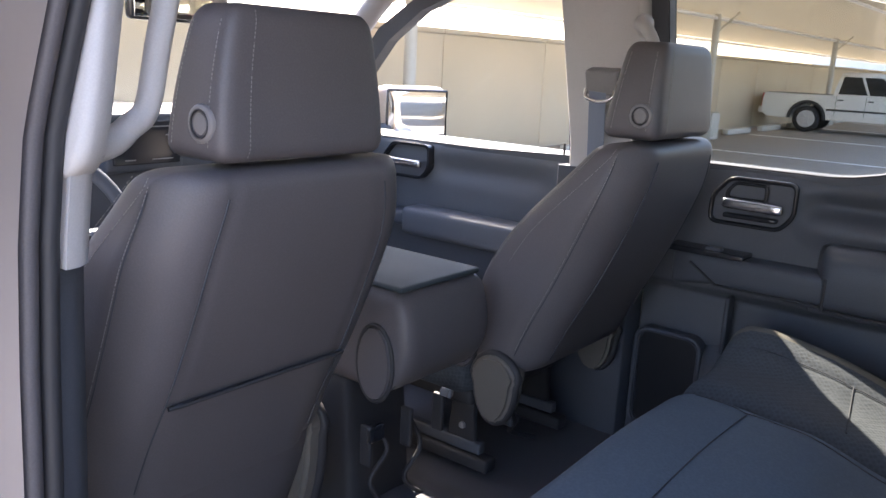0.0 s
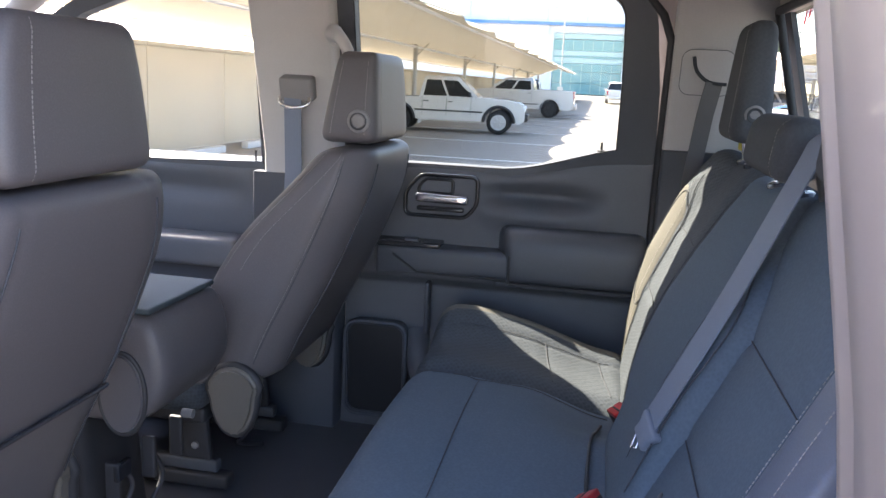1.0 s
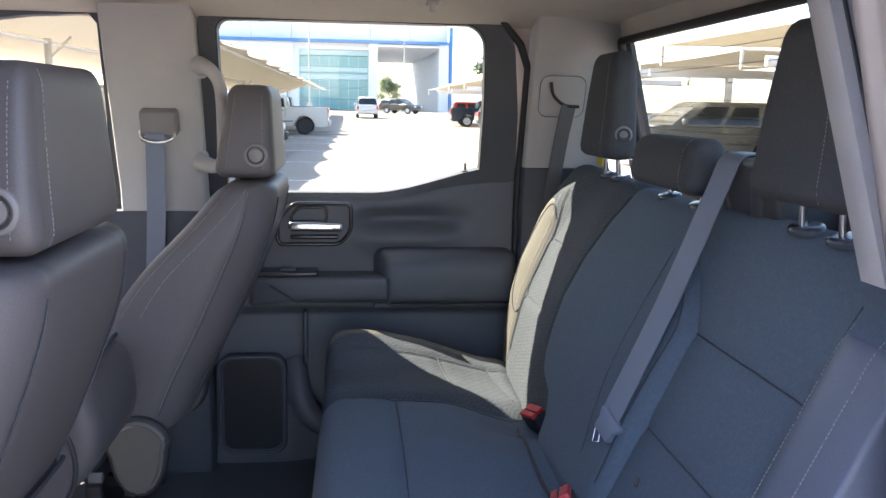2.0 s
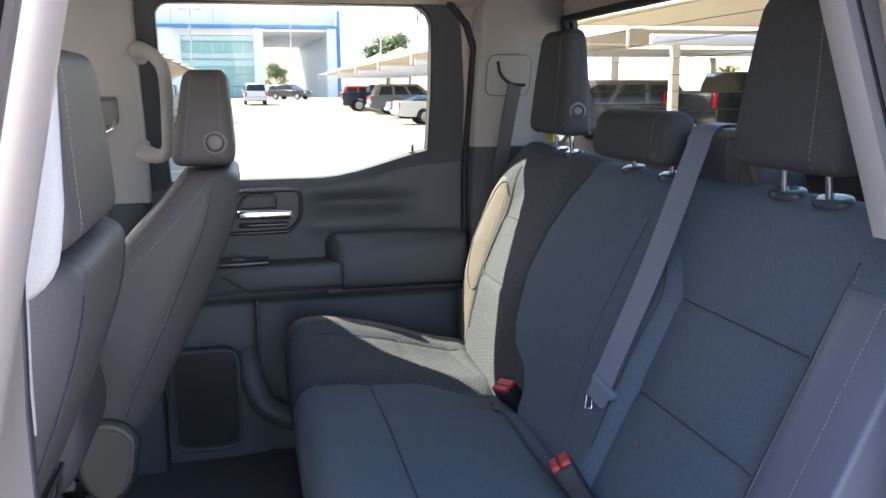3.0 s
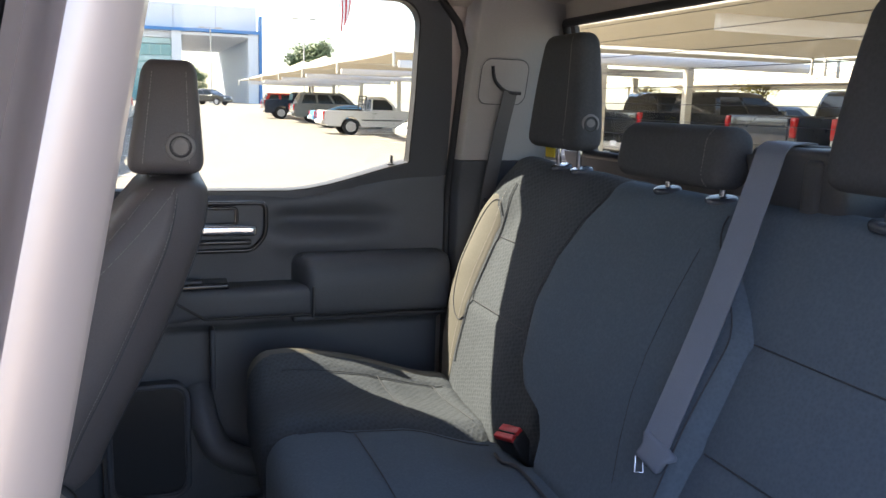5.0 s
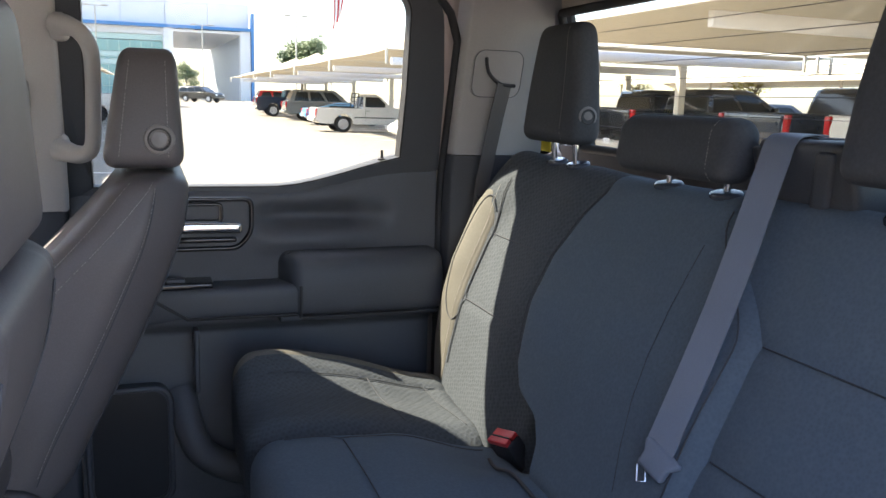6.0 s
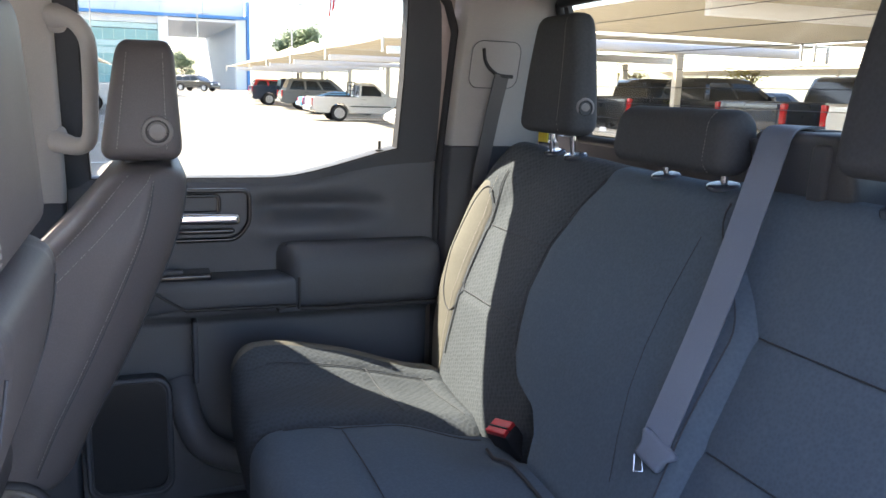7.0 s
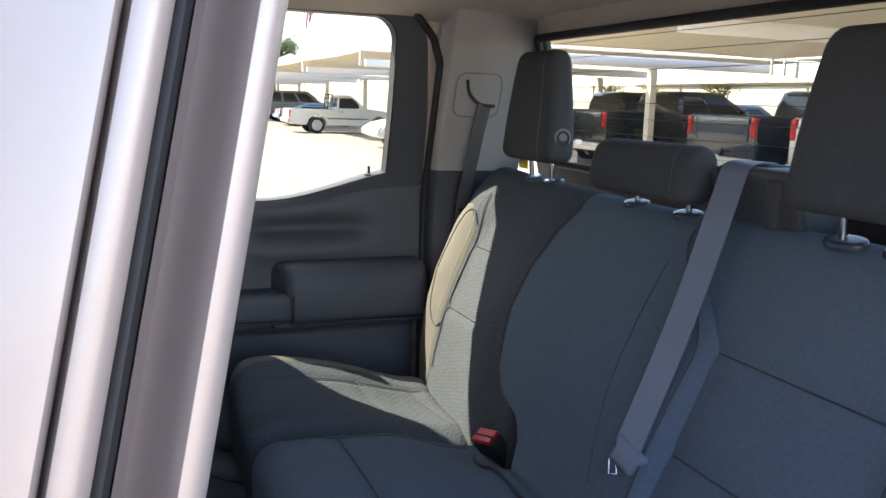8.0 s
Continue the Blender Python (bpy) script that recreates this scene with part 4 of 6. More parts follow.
part("tongue", tube([Vector((0.737, -0.236, 0.988)) + TR @ Vector(q) for q in ((0, -0.006, 0.02), (0, -0.007, -0.004), (0, 0.007, -0.004), (0, 0.006, 0.02))], 0.0017, 6), CHROME, mb, "steel tongue")

for loc, t in (((0.752, 0.204, 0.832), 24), ((0.69, -0.29, 0.880), -10)):
    bk = thing("belt_buckle", loc, "black seat belt buckle with red button", "belt buckle", "belt buckles")
    R = Euler((radians(-12), radians(-32), radians(t))).to_matrix()
    part("housing", rbox(loc, (0.036, 0.062, 0.078), 0.007, n=(1, 2, 2), rot=R), RUBBER, bk)
    for dx, w in ((-0.010, 0.014), (0.008, 0.018)):
        part("release_button", rbox(Vector(loc) + R @ Vector((dx, 0, 0.040)), (w, 0.054, 0.012), 0.003, rot=R), RED, bk, "red release button")
    part("slot", rbox(Vector(loc) + R @ Vector((-0.0015, 0, 0.0445)), (0.003, 0.046, 0.004), 0.001, rot=R), RUBBER, bk, "dark tongue slot")
    part("stalk", tube([Vector(loc) + Vector((0.030, 0.030, 0.00)), Vector(loc) + Vector((0.004, 0.046, 0.022)), Vector(loc) + Vector((-0.010, 0.030, 0.030))], 0.0032, 8), CHROME, bk)
cd = thing("cord", (0.68, -0.07, 0.885), "thin black cord lying on the seat cushion", "cord")
part("cord", tube(spline([(x, y, 0.8765 + near_cush(x, y)) for x, y in ((0.696, 0.185), (0.686, 0.13), (0.680, 0.06), (0.676, 0.0), (0.674, -0.07), (0.674, -0.15), (0.677, -0.22), (0.682, -0.285))], 5), 0.0032, 8), RUBBER, cd)

# front seats
REAR_T = ((0.0, -0.035, 0.80), (0.18, 0.020, 0.93), (0.36, 0.075, 1.03), (0.60, 0.135, 1.165), (0.80, 0.176, 1.275), (1.0, 0.184, 1.365))
FRONT_T = ((0.0, -0.185, 0.80), (0.18, -0.200, 0.93), (0.36, -0.186, 1.03), (0.60, -0.108, 1.155), (0.80, 0.005, 1.270), (1.0, 0.080, 1.365))


def seat_curve(t, tab):
    ts = [q[0] for q in tab]
    return Vector((interp(t, ts, [q[1] for q in tab]), 0, interp(t, ts, [q[2] for q in tab])))


def front_seat(dx, yc, label, pocket):
    st = thing("front_seat", (dx - 0.2, yc, 0.5), label, "car seat", "front seats")
    H, T, W = 0.56, 0.14, 0.485

    def bend(p):
        t = max(0.0, min(1.0, p.z / H + 0.5))
        a, b = Vector((0, 0, 0)), Vector((0, 0, 0))
        for d in (-0.08, -0.04, 0, 0.04, 0.08):
            tt = max(0.0, min(1.0, t + d))
            a += seat_curve(tt, FRONT_T) / 5
            b += seat_curve(tt, REAR_T) / 5
        f = p.x / T + 0.5
        q = a.lerp(b, f)
        w = p.y * smooth_interp(t, (0.70, 1.0), (1.0, 0.88))
        x = q.x
        if f > 0.5:
            e = abs(p.y) / (W / 2)
            x -= (f - 0.5) * 2 * (0.05 * max(0, e - 0.62) ** 2 / 0.14)
            if pocket:
                x -= 0.004 * groove(abs(p.y) - 0.165 + 0.02 * t, 0.006)
        return Vector((x + dx, w, q.z - 1.08))
    part("backrest", rbox((0, yc, 1.08), (T, W, H), 0.045, fn=bend, n=(4, 36, 46), k=5), VINYL, st)
    def rear(y, t, off=0.0012):
        """A point on the back of the seat, y from its middle."""
        return bend(Vector((T / 2, y, (t - 0.5) * H))) + Vector((off, yc, 1.08))

    def flank(f, t, s, off=0.0012):
        return bend(Vector(((f - 0.5) * T, s * W / 2, (t - 0.5) * H))) + Vector((0, yc + s * off, 1.08))
    ts = np.linspace(0.08, 0.90, 26)
    for s in (-1, 1):
        seam([rear(s * (0.172 - 0.02 * t), t) for t in ts], st)
        for off in (0.026, 0.064):
            # sewn lines that run along the front edge of the flank
            stitches("stitching", [flank(off / max(0.05, (seat_curve(t, REAR_T) - seat_curve(t, FRONT_T)).length), t, s, 0.0010) for t in np.linspace(0.46, 0.97, 26)], st)
        stitches("stitching", [flank(0.90, t, s) for t in np.linspace(0.12, 0.94, 26)], st)
        seam([flank(0.94, t, s, 0.0004) for t in np.linspace(0.10, 0.92, 26)], st, 0.0009)
    if pocket:
        vs = [[rear(y, t, 0.009 - 0.008 * (abs(y) / 0.165) ** 6) for y in np.linspace(-0.165, 0.165, 17)] for t in np.linspace(-0.0, 0.335, 12)]
        ring = [r + [q - Vector((0.012, 0, 0)) for q in reversed(r)] for r in vs]
        part("map_pocket", loft(ring), VINYL, st, "map pocket")
        low = [[Vector((dx + x - 0.03 * (abs(y) / 0.205) ** 4, yc + y * w, z)) for y in np.linspace(-0.205, 0.205, 15)] for x, z, w in ((-0.020, 0.850, 1.0), (-0.030, 0.810, 1.04), (-0.040, 0.770, 1.05), (-0.055, 0.720, 1.03), (-0.075, 0.660, 0.99), (-0.100, 0.610, 0.94))]
        part("lower_cover", loft([r + [q - Vector((0.020, 0, 0)) for q in reversed(r)] for r in low]), VINYL, st, "vinyl skirt below the map pocket")
        part("pocket_hem", tube([rear(y, 0.337, 0.009) for y in np.linspace(-0.165, 0.165, 20)], 0.0035, 8), RUBBER, st, "dark pocket hem")
    h = head_rest((dx + 0.117, yc, 1.458), (0.132, 0.30, 0.196), 0.025, 0.20, 0.06, 1, VINYL, st, "", 0.34)
    part("button", disc((dx + 0.137, yc - 0.150, 1.409), (0.0, -1, 0.0), [(0.025, -0.012), (0.025, -0.001), (0.023, 0.002), (0.018, 0.002), (0.017, -0.002), (0.014, -0.002), (0.013, 0.001), (0.0, 0.003)]), BUTTON, h, "round grey button")
    part("button_ring", tube([(dx + 0.137 + 0.0175 * math.cos(a), yc - 0.1515, 1.409 + 0.0175 * math.sin(a)) for a in np.linspace(0, 2 * math.pi, 25)], 0.0016, 6), RUBBER, h, "black ring")
    for dy in (-0.06, 0.06):
        part("post", tube([(dx + 0.10, yc + dy, 1.34), (dx + 0.105, yc + dy, 1.39)], 0.006, 10), CHROME, h, "chrome post")
        part("post_collar", disc((dx + 0.105, yc + dy, 1.355), (0.1, 0, 1), [(0.022, -0.01), (0.022, 0.004), (0.012, 0.010)], 16), DARK, st)
    part("cushion", rbox((dx - 0.42, yc, 0.80), (0.46, 0.48, 0.16), 0.05, n=(6, 6, 3)), KNIT, st)
    part("seat_pan", rbox((dx - 0.41, yc, 0.712), (0.42, 0.40, 0.045), 0.015, n=(2, 3, 1)), RUBBER, st, "black steel seat pan")
    for s in (-1, 1):
        part("rail", rbox((dx - 0.40, yc + s * 0.17, 0.545), (0.50, 0.045, 0.035), 0.008, n=(3, 1, 1)), RUBBER, st, "black floor rail")
        part("slide", rbox((dx - 0.40, yc + s * 0.17, 0.580), (0.44, 0.028, 0.030), 0.006, n=(3, 1, 1)), DARK, st, "dark steel slide")
        for x in (-0.24, -0.54):
            part("riser", rbox((dx + x, yc + s * 0.17, 0.645), (0.075, 0.018, 0.12), 0.006, n=(1, 1, 3), fn=lambda p: (p.x * (1 - 2.5 * p.z), p.y, p.z)), RUBBER, st, "black steel riser")
        part("riser_bolt", disc((dx - 0.235, yc + s * 0.182, 0.630), (0, s, 0), [(0.009, -0.004), (0.009, 0.004), (0.004, 0.006)], 10), BUTTON, st, "grey bolt")
    part("cable", tube(spline([(dx - 0.17, yc - 0.10, 0.700), (dx - 0.155, yc - 0.07, 0.63), (dx - 0.20, yc - 0.02, 0.57), (dx - 0.17, yc + 0.06, 0.535)], 6), 0.006, 8), RUBBER, st, "black wiring loom")
    part("connector", rbox((dx - 0.172, yc - 0.062, 0.625), (0.028, 0.040, 0.024), 0.005), DARK, st, "black plastic connector")
    for s in (-1, 1):
        pr = [(dx - 0.105 + 0.062 * math.cos(a) * (1.0 if math.sin(a) > 0 else 0.85), 0.80 + 0.085 * math.sin(a) * (0.75 if math.sin(a) > 0 else 2.1 if pocket else 1.15)) for a in np.linspace(0, 2 * math.pi, 22)[:-1]]
        part("recliner_cover", prism(pr, 1, yc + s * 0.205, yc + s * 0.262, 0.012, 3), TAUPE, st, "rounded recliner cover")
        part("recliner_rim", tube([(x, yc + s * 0.243, z) for x, z in pr] + [(pr[0][0], yc + s * 0.243, pr[0][1])], 0.010, 8), RUBBER, st, "black recliner rim")
    return st


front_seat(0.0, 0.45, "charcoal vinyl front passenger seat, upright", False)
front_seat(-0.14, -0.485, "charcoal vinyl driver seat with rear map pocket", True)

# folded middle seat between the front seats
con = thing("center_console", (-0.35, 0.0, 0.50), "charcoal folded middle seat used as a console", "console")
part("arm_rest", rbox((-0.350, 0.002, 0.962), (0.51, 0.275, 0.215), 0.030, n=(6, 6, 6), fn=lambda p: (p.x + (0.030 * (1 - (p.z / 0.108) ** 2) - 0.03 * max(0, -p.z / 0.108) ** 2 - 0.012) * (1 if p.x > 0 else 0), p.y, p.z)), VINYL, con)
part("lid", rbox((-0.355, 0.002, 1.073), (0.49, 0.250, 0.012), 0.006, n=(6, 4, 1)), LID, con, "smooth grey lid")
part("lid_pull", rbox((-0.30, -0.075, 1.078), (0.05, 0.05, 0.006), 0.003), GLOSS, con, "dark pull recess")
for s in (-1, 1):
    part("hinge_cheek", prism([(-0.160 + 0.046 * math.cos(a), 0.920 + 0.078 * math.sin(a)) for a in np.linspace(0, 2 * math.pi, 26)[:-1]], 1, 0.002 + s * 0.126, 0.002 + s * 0.146, 0.006, 3), VINYL, con, "dark plastic hinge cheek")
    part("cheek_rim", tube([(-0.160 + 0.046 * math.cos(a), 0.002 + s * 0.139, 0.920 + 0.078 * math.sin(a)) for a in np.linspace(0, 2 * math.pi, 32)], 0.0045, 8), RUBBER, con, "black rim")
    part("side_seam", tube(spline([(-0.118, 0.002 + s * 0.126, 1.050), (-0.096, 0.002 + s * 0.128, 0.99), (-0.100, 0.002 + s * 0.127, 0.92), (-0.125, 0.002 + s * 0.124, 0.872)], 6), 0.0022, 6), RUBBER, con, "dark sewn edge")
part("base", rbox((-0.49, 0.0, 0.68), (0.46, 0.20, 0.34), 0.03, n=(4, 4, 4), fn=lambda p: (p.x - 0.10 * p.z, p.y, p.z)), RUBBER, con, "black plastic base")
for y, z in ((-0.06, 0.64), (0.05, 0.61)):
    part("cable", tube(spline([(-0.235, y, 0.74), (-0.205, y + 0.02, z + 0.05), (-0.215, y - 0.02, z - 0.02), (-0.19, y + 0.03, 0.535)], 6), 0.0055, 8), RUBBER, con, "black wiring loom")
for y in (-0.105, 0.02, 0.13):
    part("bracket", rbox((-0.205, y, 0.72), (0.030, 0.012, 0.09), 0.004), RUBBER, con, "black steel bracket")
part("socket", rbox((-0.195, -0.09, 0.745), (0.012, 0.045, 0.035), 0.004), GLOSS, con)
part("bolt", disc((-0.150, 0.095, 0.79), (1, 0, 0), [(0.010, -0.02), (0.010, 0.004), (0.005, 0.006)], 12), BUTTON, con)

# dashboard, windscreen and mirrors
dash = thing("dashboard", (-1.25, 0, 0.7), "black moulded dashboard with a lit screen", "dashboard")
part("body", rbox((-1.28, 0, 1.10), (0.42, 1.56, 0.46), 0.07, n=(4, 12, 4)), DARK, dash)
part("screen_surround", rbox((-1.03, -0.088, 1.262), (0.05, 0.22, 0.150), 0.015), DARK, dash)
scr = part("screen", rbox((-1.003, -0.088, 1.263), (0.010, 0.185, 0.108), 0.004), GLOSS, dash, "dark touch screen")
for dz, w, dy in ((0.040, 0.13, 0.0), (-0.042, 0.06, 0.04), (-0.042, 0.03, -0.05), (0.018, 0.02, 0.06)):
    part("text_bar", rbox((-0.997, -0.088 + dy, 1.263 + dz), (0.001, w, 0.003), 0.0004), THREAD, scr)
part("air_vent", disc((-1.02, -0.27, 1.005), (1, 0, 0), [(0.055, -0.04), (0.055, 0.0), (0.05, 0.01), (0.042, 0.01), (0.040, -0.01), (0.01, -0.01)], 24), DARK, dash)
part("vent_ring", tube([(-1.008, -0.27 + 0.047 * math.cos(a), 1.005 + 0.047 * math.sin(a)) for a in np.linspace(0, 2 * math.pi, 28)], 0.004, 8), CHROME, dash, "chrome vent ring")
part("trim_bar", rbox((-1.06, 0.35, 1.13), (0.02, 0.5, 0.03), 0.008), CHROME, dash, "satin trim bar")
sw = thing("steering_wheel", (-0.85, -0.45, 1.05), "black leather steering wheel", "steering wheel")
cw, aw = Vector((-0.80, -0.45, 1.10)), Vector((1, 0, 0.45)).normalized()
uw = Vector((0, 1, 0))
vw = aw.cross(uw)
part("rim", tube([cw + uw * math.cos(a) * 0.19 + vw * math.sin(a) * 0.19 for a in np.linspace(0, 2 * math.pi, 40)], 0.016, 10), SOFT, sw)
part("hub", rbox(cw - aw * 0.02, (0.05, 0.16, 0.14), 0.02, rot=Euler((0, radians(-24), 0)).to_matrix()), SOFT, sw)
for a in (0.0, math.pi, 1.5 * math.pi):
    part("spoke", tube([cw, cw + uw * math.cos(a) * 0.185 + vw * math.sin(a) * 0.185], 0.014, 8, (1.6, 0.6)), SOFT, sw)
part("column", tube([cw - aw * 0.02, cw - aw * 0.35], 0.05, 12), DARK, sw)
ws = thing("window_2", (-1.25, 0, 1.30), "raked clear windscreen", "window", kind="structure")
wsr = [Vector((-1.48, -0.70, 1.27)), Vector((-1.55, 0, 1.27)), Vector((-1.48, 0.70, 1.27)), Vector((-0.90, 0.62, 1.73)), Vector((-0.94, 0, 1.75)), Vector((-0.90, -0.62, 1.73))]
part("pane", loft([wsr, [p + Vector((-0.004, 0, 0.004)) for p in wsr]]), CLEAR, ws, smooth=False)
for s in (-1, 1):
    structure("front_pillar", tube(spline([(-1.48, s * 0.76, 1.24), (-1.25, s * 0.735, 1.42), (-1.05, s * 0.70, 1.58), (-0.88, s * 0.665, 1.70), (-0.70, s * 0.655, 1.755)], 4), 0.042, 10, (1.0, 0.75)), TRIM, "light grey front pillar beside the windscreen", "pillar", True)
mi = thing("rear_view_mirror", (-0.84, -0.13, 1.58), "rear view mirror in a black frame", "mirror")
part("frame", rbox((-0.835, -0.10, 1.592), (0.03, 0.26, 0.075), 0.012, n=(1, 4, 2)), GLOSS, mi)
part("glass", rbox((-0.818, -0.10, 1.592), (0.003, 0.245, 0.062), 0.001), MIRROR, mi, "mirror glass")
part("stem", tube([(-0.85, -0.10, 1.62), (-0.93, -0.10, 1.70)], 0.012, 8), DARK, mi)
mo = thing("side_mirror", (-1.08, 0.95, 1.25), "large door mirror on the passenger side", "side mirror")
part("shell", rbox((-1.10, 1.03, 1.312), (0.12, 0.27, 0.185), 0.04, n=(2, 4, 4), rot=Euler((0, 0, radians(-22))).to_matrix()), PAINT, mo)
part("glass", rbox((-1.045, 1.005, 1.312), (0.004, 0.235, 0.155), 0.002, rot=Euler((0, 0, radians(-22))).to_matrix()), MIRROR, mo, "mirror glass")
part("bezel", join(*[tube([Vector((-1.043, 1.005, 1.312)) + Euler((0, 0, radians(-22))).to_matrix() @ Vector((0, a, b)) for a, b in ((-0.118, -0.078), (0.118, -0.078), (0.118, 0.078), (-0.118, 0.078), (-0.118, -0.078))], 0.006, 6)]), GLOSS, mo)
part("arm", rbox((-1.12, 0.89, 1.25), (0.08, 0.12, 0.05), 0.015), DARK, mo)
structure("cowl", rbox((-2.2, 0, 1.10), (1.5, 1.80, 0.30), 0.10, n=(4, 8, 2)), PAINT, "silver painted bonnet ahead of the windscreen", "bonnet", True)
# ---------------------------------------------------------------- outside: ground, wall, car park
ASPHALT = mat("sun-bleached asphalt", (0.225, 0.205, 0.175), 0.9, var=0.22, scale=0.5, fine=0.25, fscale=45, bump=0.35, bdist=0.006)
STUCCO = mat("tan stucco wall", (0.54, 0.45, 0.33), 0.9, var=0.14, scale=0.9, fine=0.12, fscale=50, bump=0.25, bdist=0.004)
CANVAS = mat("tan shade cloth", (0.49, 0.43, 0.33), 0.9, var=0.08, scale=0.7, fine=0.1, fscale=80, bump=0.1)
# sunlight glows through the cloth
ct = CANVAS.node_tree
tl = ct.nodes.new("ShaderNodeBsdfTranslucent")
tl.inputs[0].default_value = (0.75, 0.66, 0.50, 1)
cm = ct.nodes.new("ShaderNodeMixShader")
cm.inputs[0].default_value = 0.05
ct.links.new(ct.nodes["Principled BSDF"].outputs[0], cm.inputs[1])
ct.links.new(tl.outputs[0], cm.inputs[2])
ct.links.new(cm.outputs[0], ct.nodes["Material Output"].inputs["Surface"])
FRAMEC = mat("cream painted steel", (0.62, 0.58, 0.50), 0.55, bump=0.04, var=0.07)
BEAMW = mat("white painted steel", (0.78, 0.78, 0.80), 0.45, bump=0.03, var=0.05)
STEEL = mat("pale painted steel", (0.46, 0.44, 0.40), 0.5, bump=0.05, var=0.06)
WALLW = mat("white wall panels", (0.74, 0.75, 0.78), 0.7, var=0.06, scale=0.3, fine=0.04, fscale=10, bump=0.05)
BLUE = mat("blue fascia", (0.06, 0.22, 0.50), 0.45, bump=0.02)
STRIPE = mat("worn white line paint", (0.68, 0.68, 0.65), 0.8, var=0.3, scale=8)
CONC = mat("pale concrete", (0.46, 0.45, 0.42), 0.85, var=0.18, scale=3, bump=0.2, bdist=0.003)
FACADE = mat("green-blue curtain glass", (0.16, 0.36, 0.38), 0.08, bump=0.0, var=0.10, scale=0.4, spec=0.9)
PALEGL = mat("pale glass of transoms and reflections", (0.42, 0.58, 0.60), 0.10, bump=0.0, var=0.10, scale=0.4, spec=0.8)
FACFR = mat("pale green window frame", (0.45, 0.58, 0.56), 0.4, bump=0.0)
PORTAL = mat("grey-blue wall panels", (0.52, 0.58, 0.66), 0.5, var=0.08, scale=0.3, bump=0.03)
CARGLASS = mat("dark car glass", (0.015, 0.018, 0.020), 0.08, bump=0.0, var=0.05, spec=0.4)
TYRE = mat("tyre rubber", (0.022, 0.022, 0.023), 0.8, bump=0.3, bdist=0.003)
RIM = mat("bright alloy", (0.56, 0.56, 0.57), 0.35, metal=0.3, bump=0.02)
TRIMB = mat("black exterior plastic", (0.03, 0.03, 0.032), 0.6, bump=0.1)
LAMPR = mat("red lamp lens", (0.42, 0.012, 0.015), 0.15, bump=0.0)
LAMPW = mat("clear lamp lens", (0.75, 0.77, 0.80), 0.1, bump=0.0)
BARK = mat("tree bark", (0.16, 0.12, 0.09), 0.9, bump=0.5, bdist=0.01, fscale=30)
LEAF = mat("green leaves", (0.12, 0.16, 0.07), 0.6, var=0.4, scale=1.2, fine=0.2, fscale=20, bump=0.0)
LEAFY = mat("yellow-green leaves", (0.30, 0.28, 0.04), 0.6, var=0.4, scale=1.2, bump=0.0)


def paint(name, col):
    return mat(name, col, 0.25, bump=0.02, bdist=0.0004, fine=0.02, var=0.04, coat=0.7)


P_WHITE = paint("white car paint", (0.64, 0.64, 0.62))
P_BLACK = paint("black car paint", (0.012, 0.013, 0.016))
P_NAVY = paint("dark blue car paint", (0.012, 0.022, 0.045))
P_GREY = paint("grey car paint", (0.16, 0.17, 0.17))
P_TAN = paint("dark olive-grey car paint", (0.10, 0.10, 0.092))
P_BLUE = paint("light blue car paint", (0.12, 0.35, 0.65))
P_RED = paint("red car paint", (0.55, 0.03, 0.03))

def rise(y):
    """The car park climbs a little towards the showroom."""
    return 0.62 * smooth_interp(y, (48, 108), (0, 1))


g = bmesh.new()
gy = [-1500, -300, -60, -20, 0, 20, 48] + [48 + 5 * k for k in range(1, 13)] + [140, 300, 1500]
gv = [[g.verts.new((x, y, rise(y))) for x in (-1500, -300, -60, -15, 0, 15, 60, 300, 1500)] for y in gy]
for ga, gb in zip(gv, gv[1:]):
    for k in range(len(ga) - 1):
        g.faces.new((ga[k], ga[k + 1], gb[k + 1], gb[k]))
structure("ground", g, ASPHALT, "sun-bleached asphalt car park reaching the horizon", "ground", True)
# boundary wall, panel by panel, with a coping
wl = structure("boundary_wall", box((-7.56, -30, 0), (-7.34, 86, 1.90)), STUCCO, "long tan stucco boundary wall behind parked cars", "wall")
for i in range(36):
    y = -21 + 3.0 * i
    part("panel", box((-7.345, y + 0.012, 0.05), (-7.325, y + 2.988, 1.88), 0.006, 1), STUCCO, wl)
    part("coping", box((-7.60, y + 0.006, 1.905), (-7.30, y + 2.994, 1.985), 0.012, 1), STUCCO, wl)

for y in [4.4 + 5.35 * i for i in range(10)]:
    structure("stall_line", box((-6.2, y, 0.002), (-0.25, y + 0.11, 0.008)), STRIPE, "worn white painted stall line on asphalt", "line")
for y in [8 + 2.9 * i for i in range(12)]:
    structure("stall_line", box((8.2, y, 0.002), (13.0, y + 0.11, 0.008)), STRIPE, "worn white painted stall line on asphalt", "line")

for y in [7.0 + 2.68 * i for i in range(10)]:
    s = thing("wheel_stop", (-6.5, y, 0), "pale concrete wheel stop at the wall", "wheel stop", "wheel stops")
    part("block", rbox((-6.5, y, 0.07), (0.16, 1.7, 0.14), 0.03, n=(1, 4, 1)), CONC, s)


def sheet(rows):
    """A single cloth through rows of points."""
    bm = bmesh.new()
    vs = [[bm.verts.new(p) for p in r] for r in rows]
    for a, b in zip(vs, vs[1:]):
        for k in range(len(a) - 1):
            bm.faces.new((a[k], a[k + 1], b[k + 1], b[k]))
    return bm


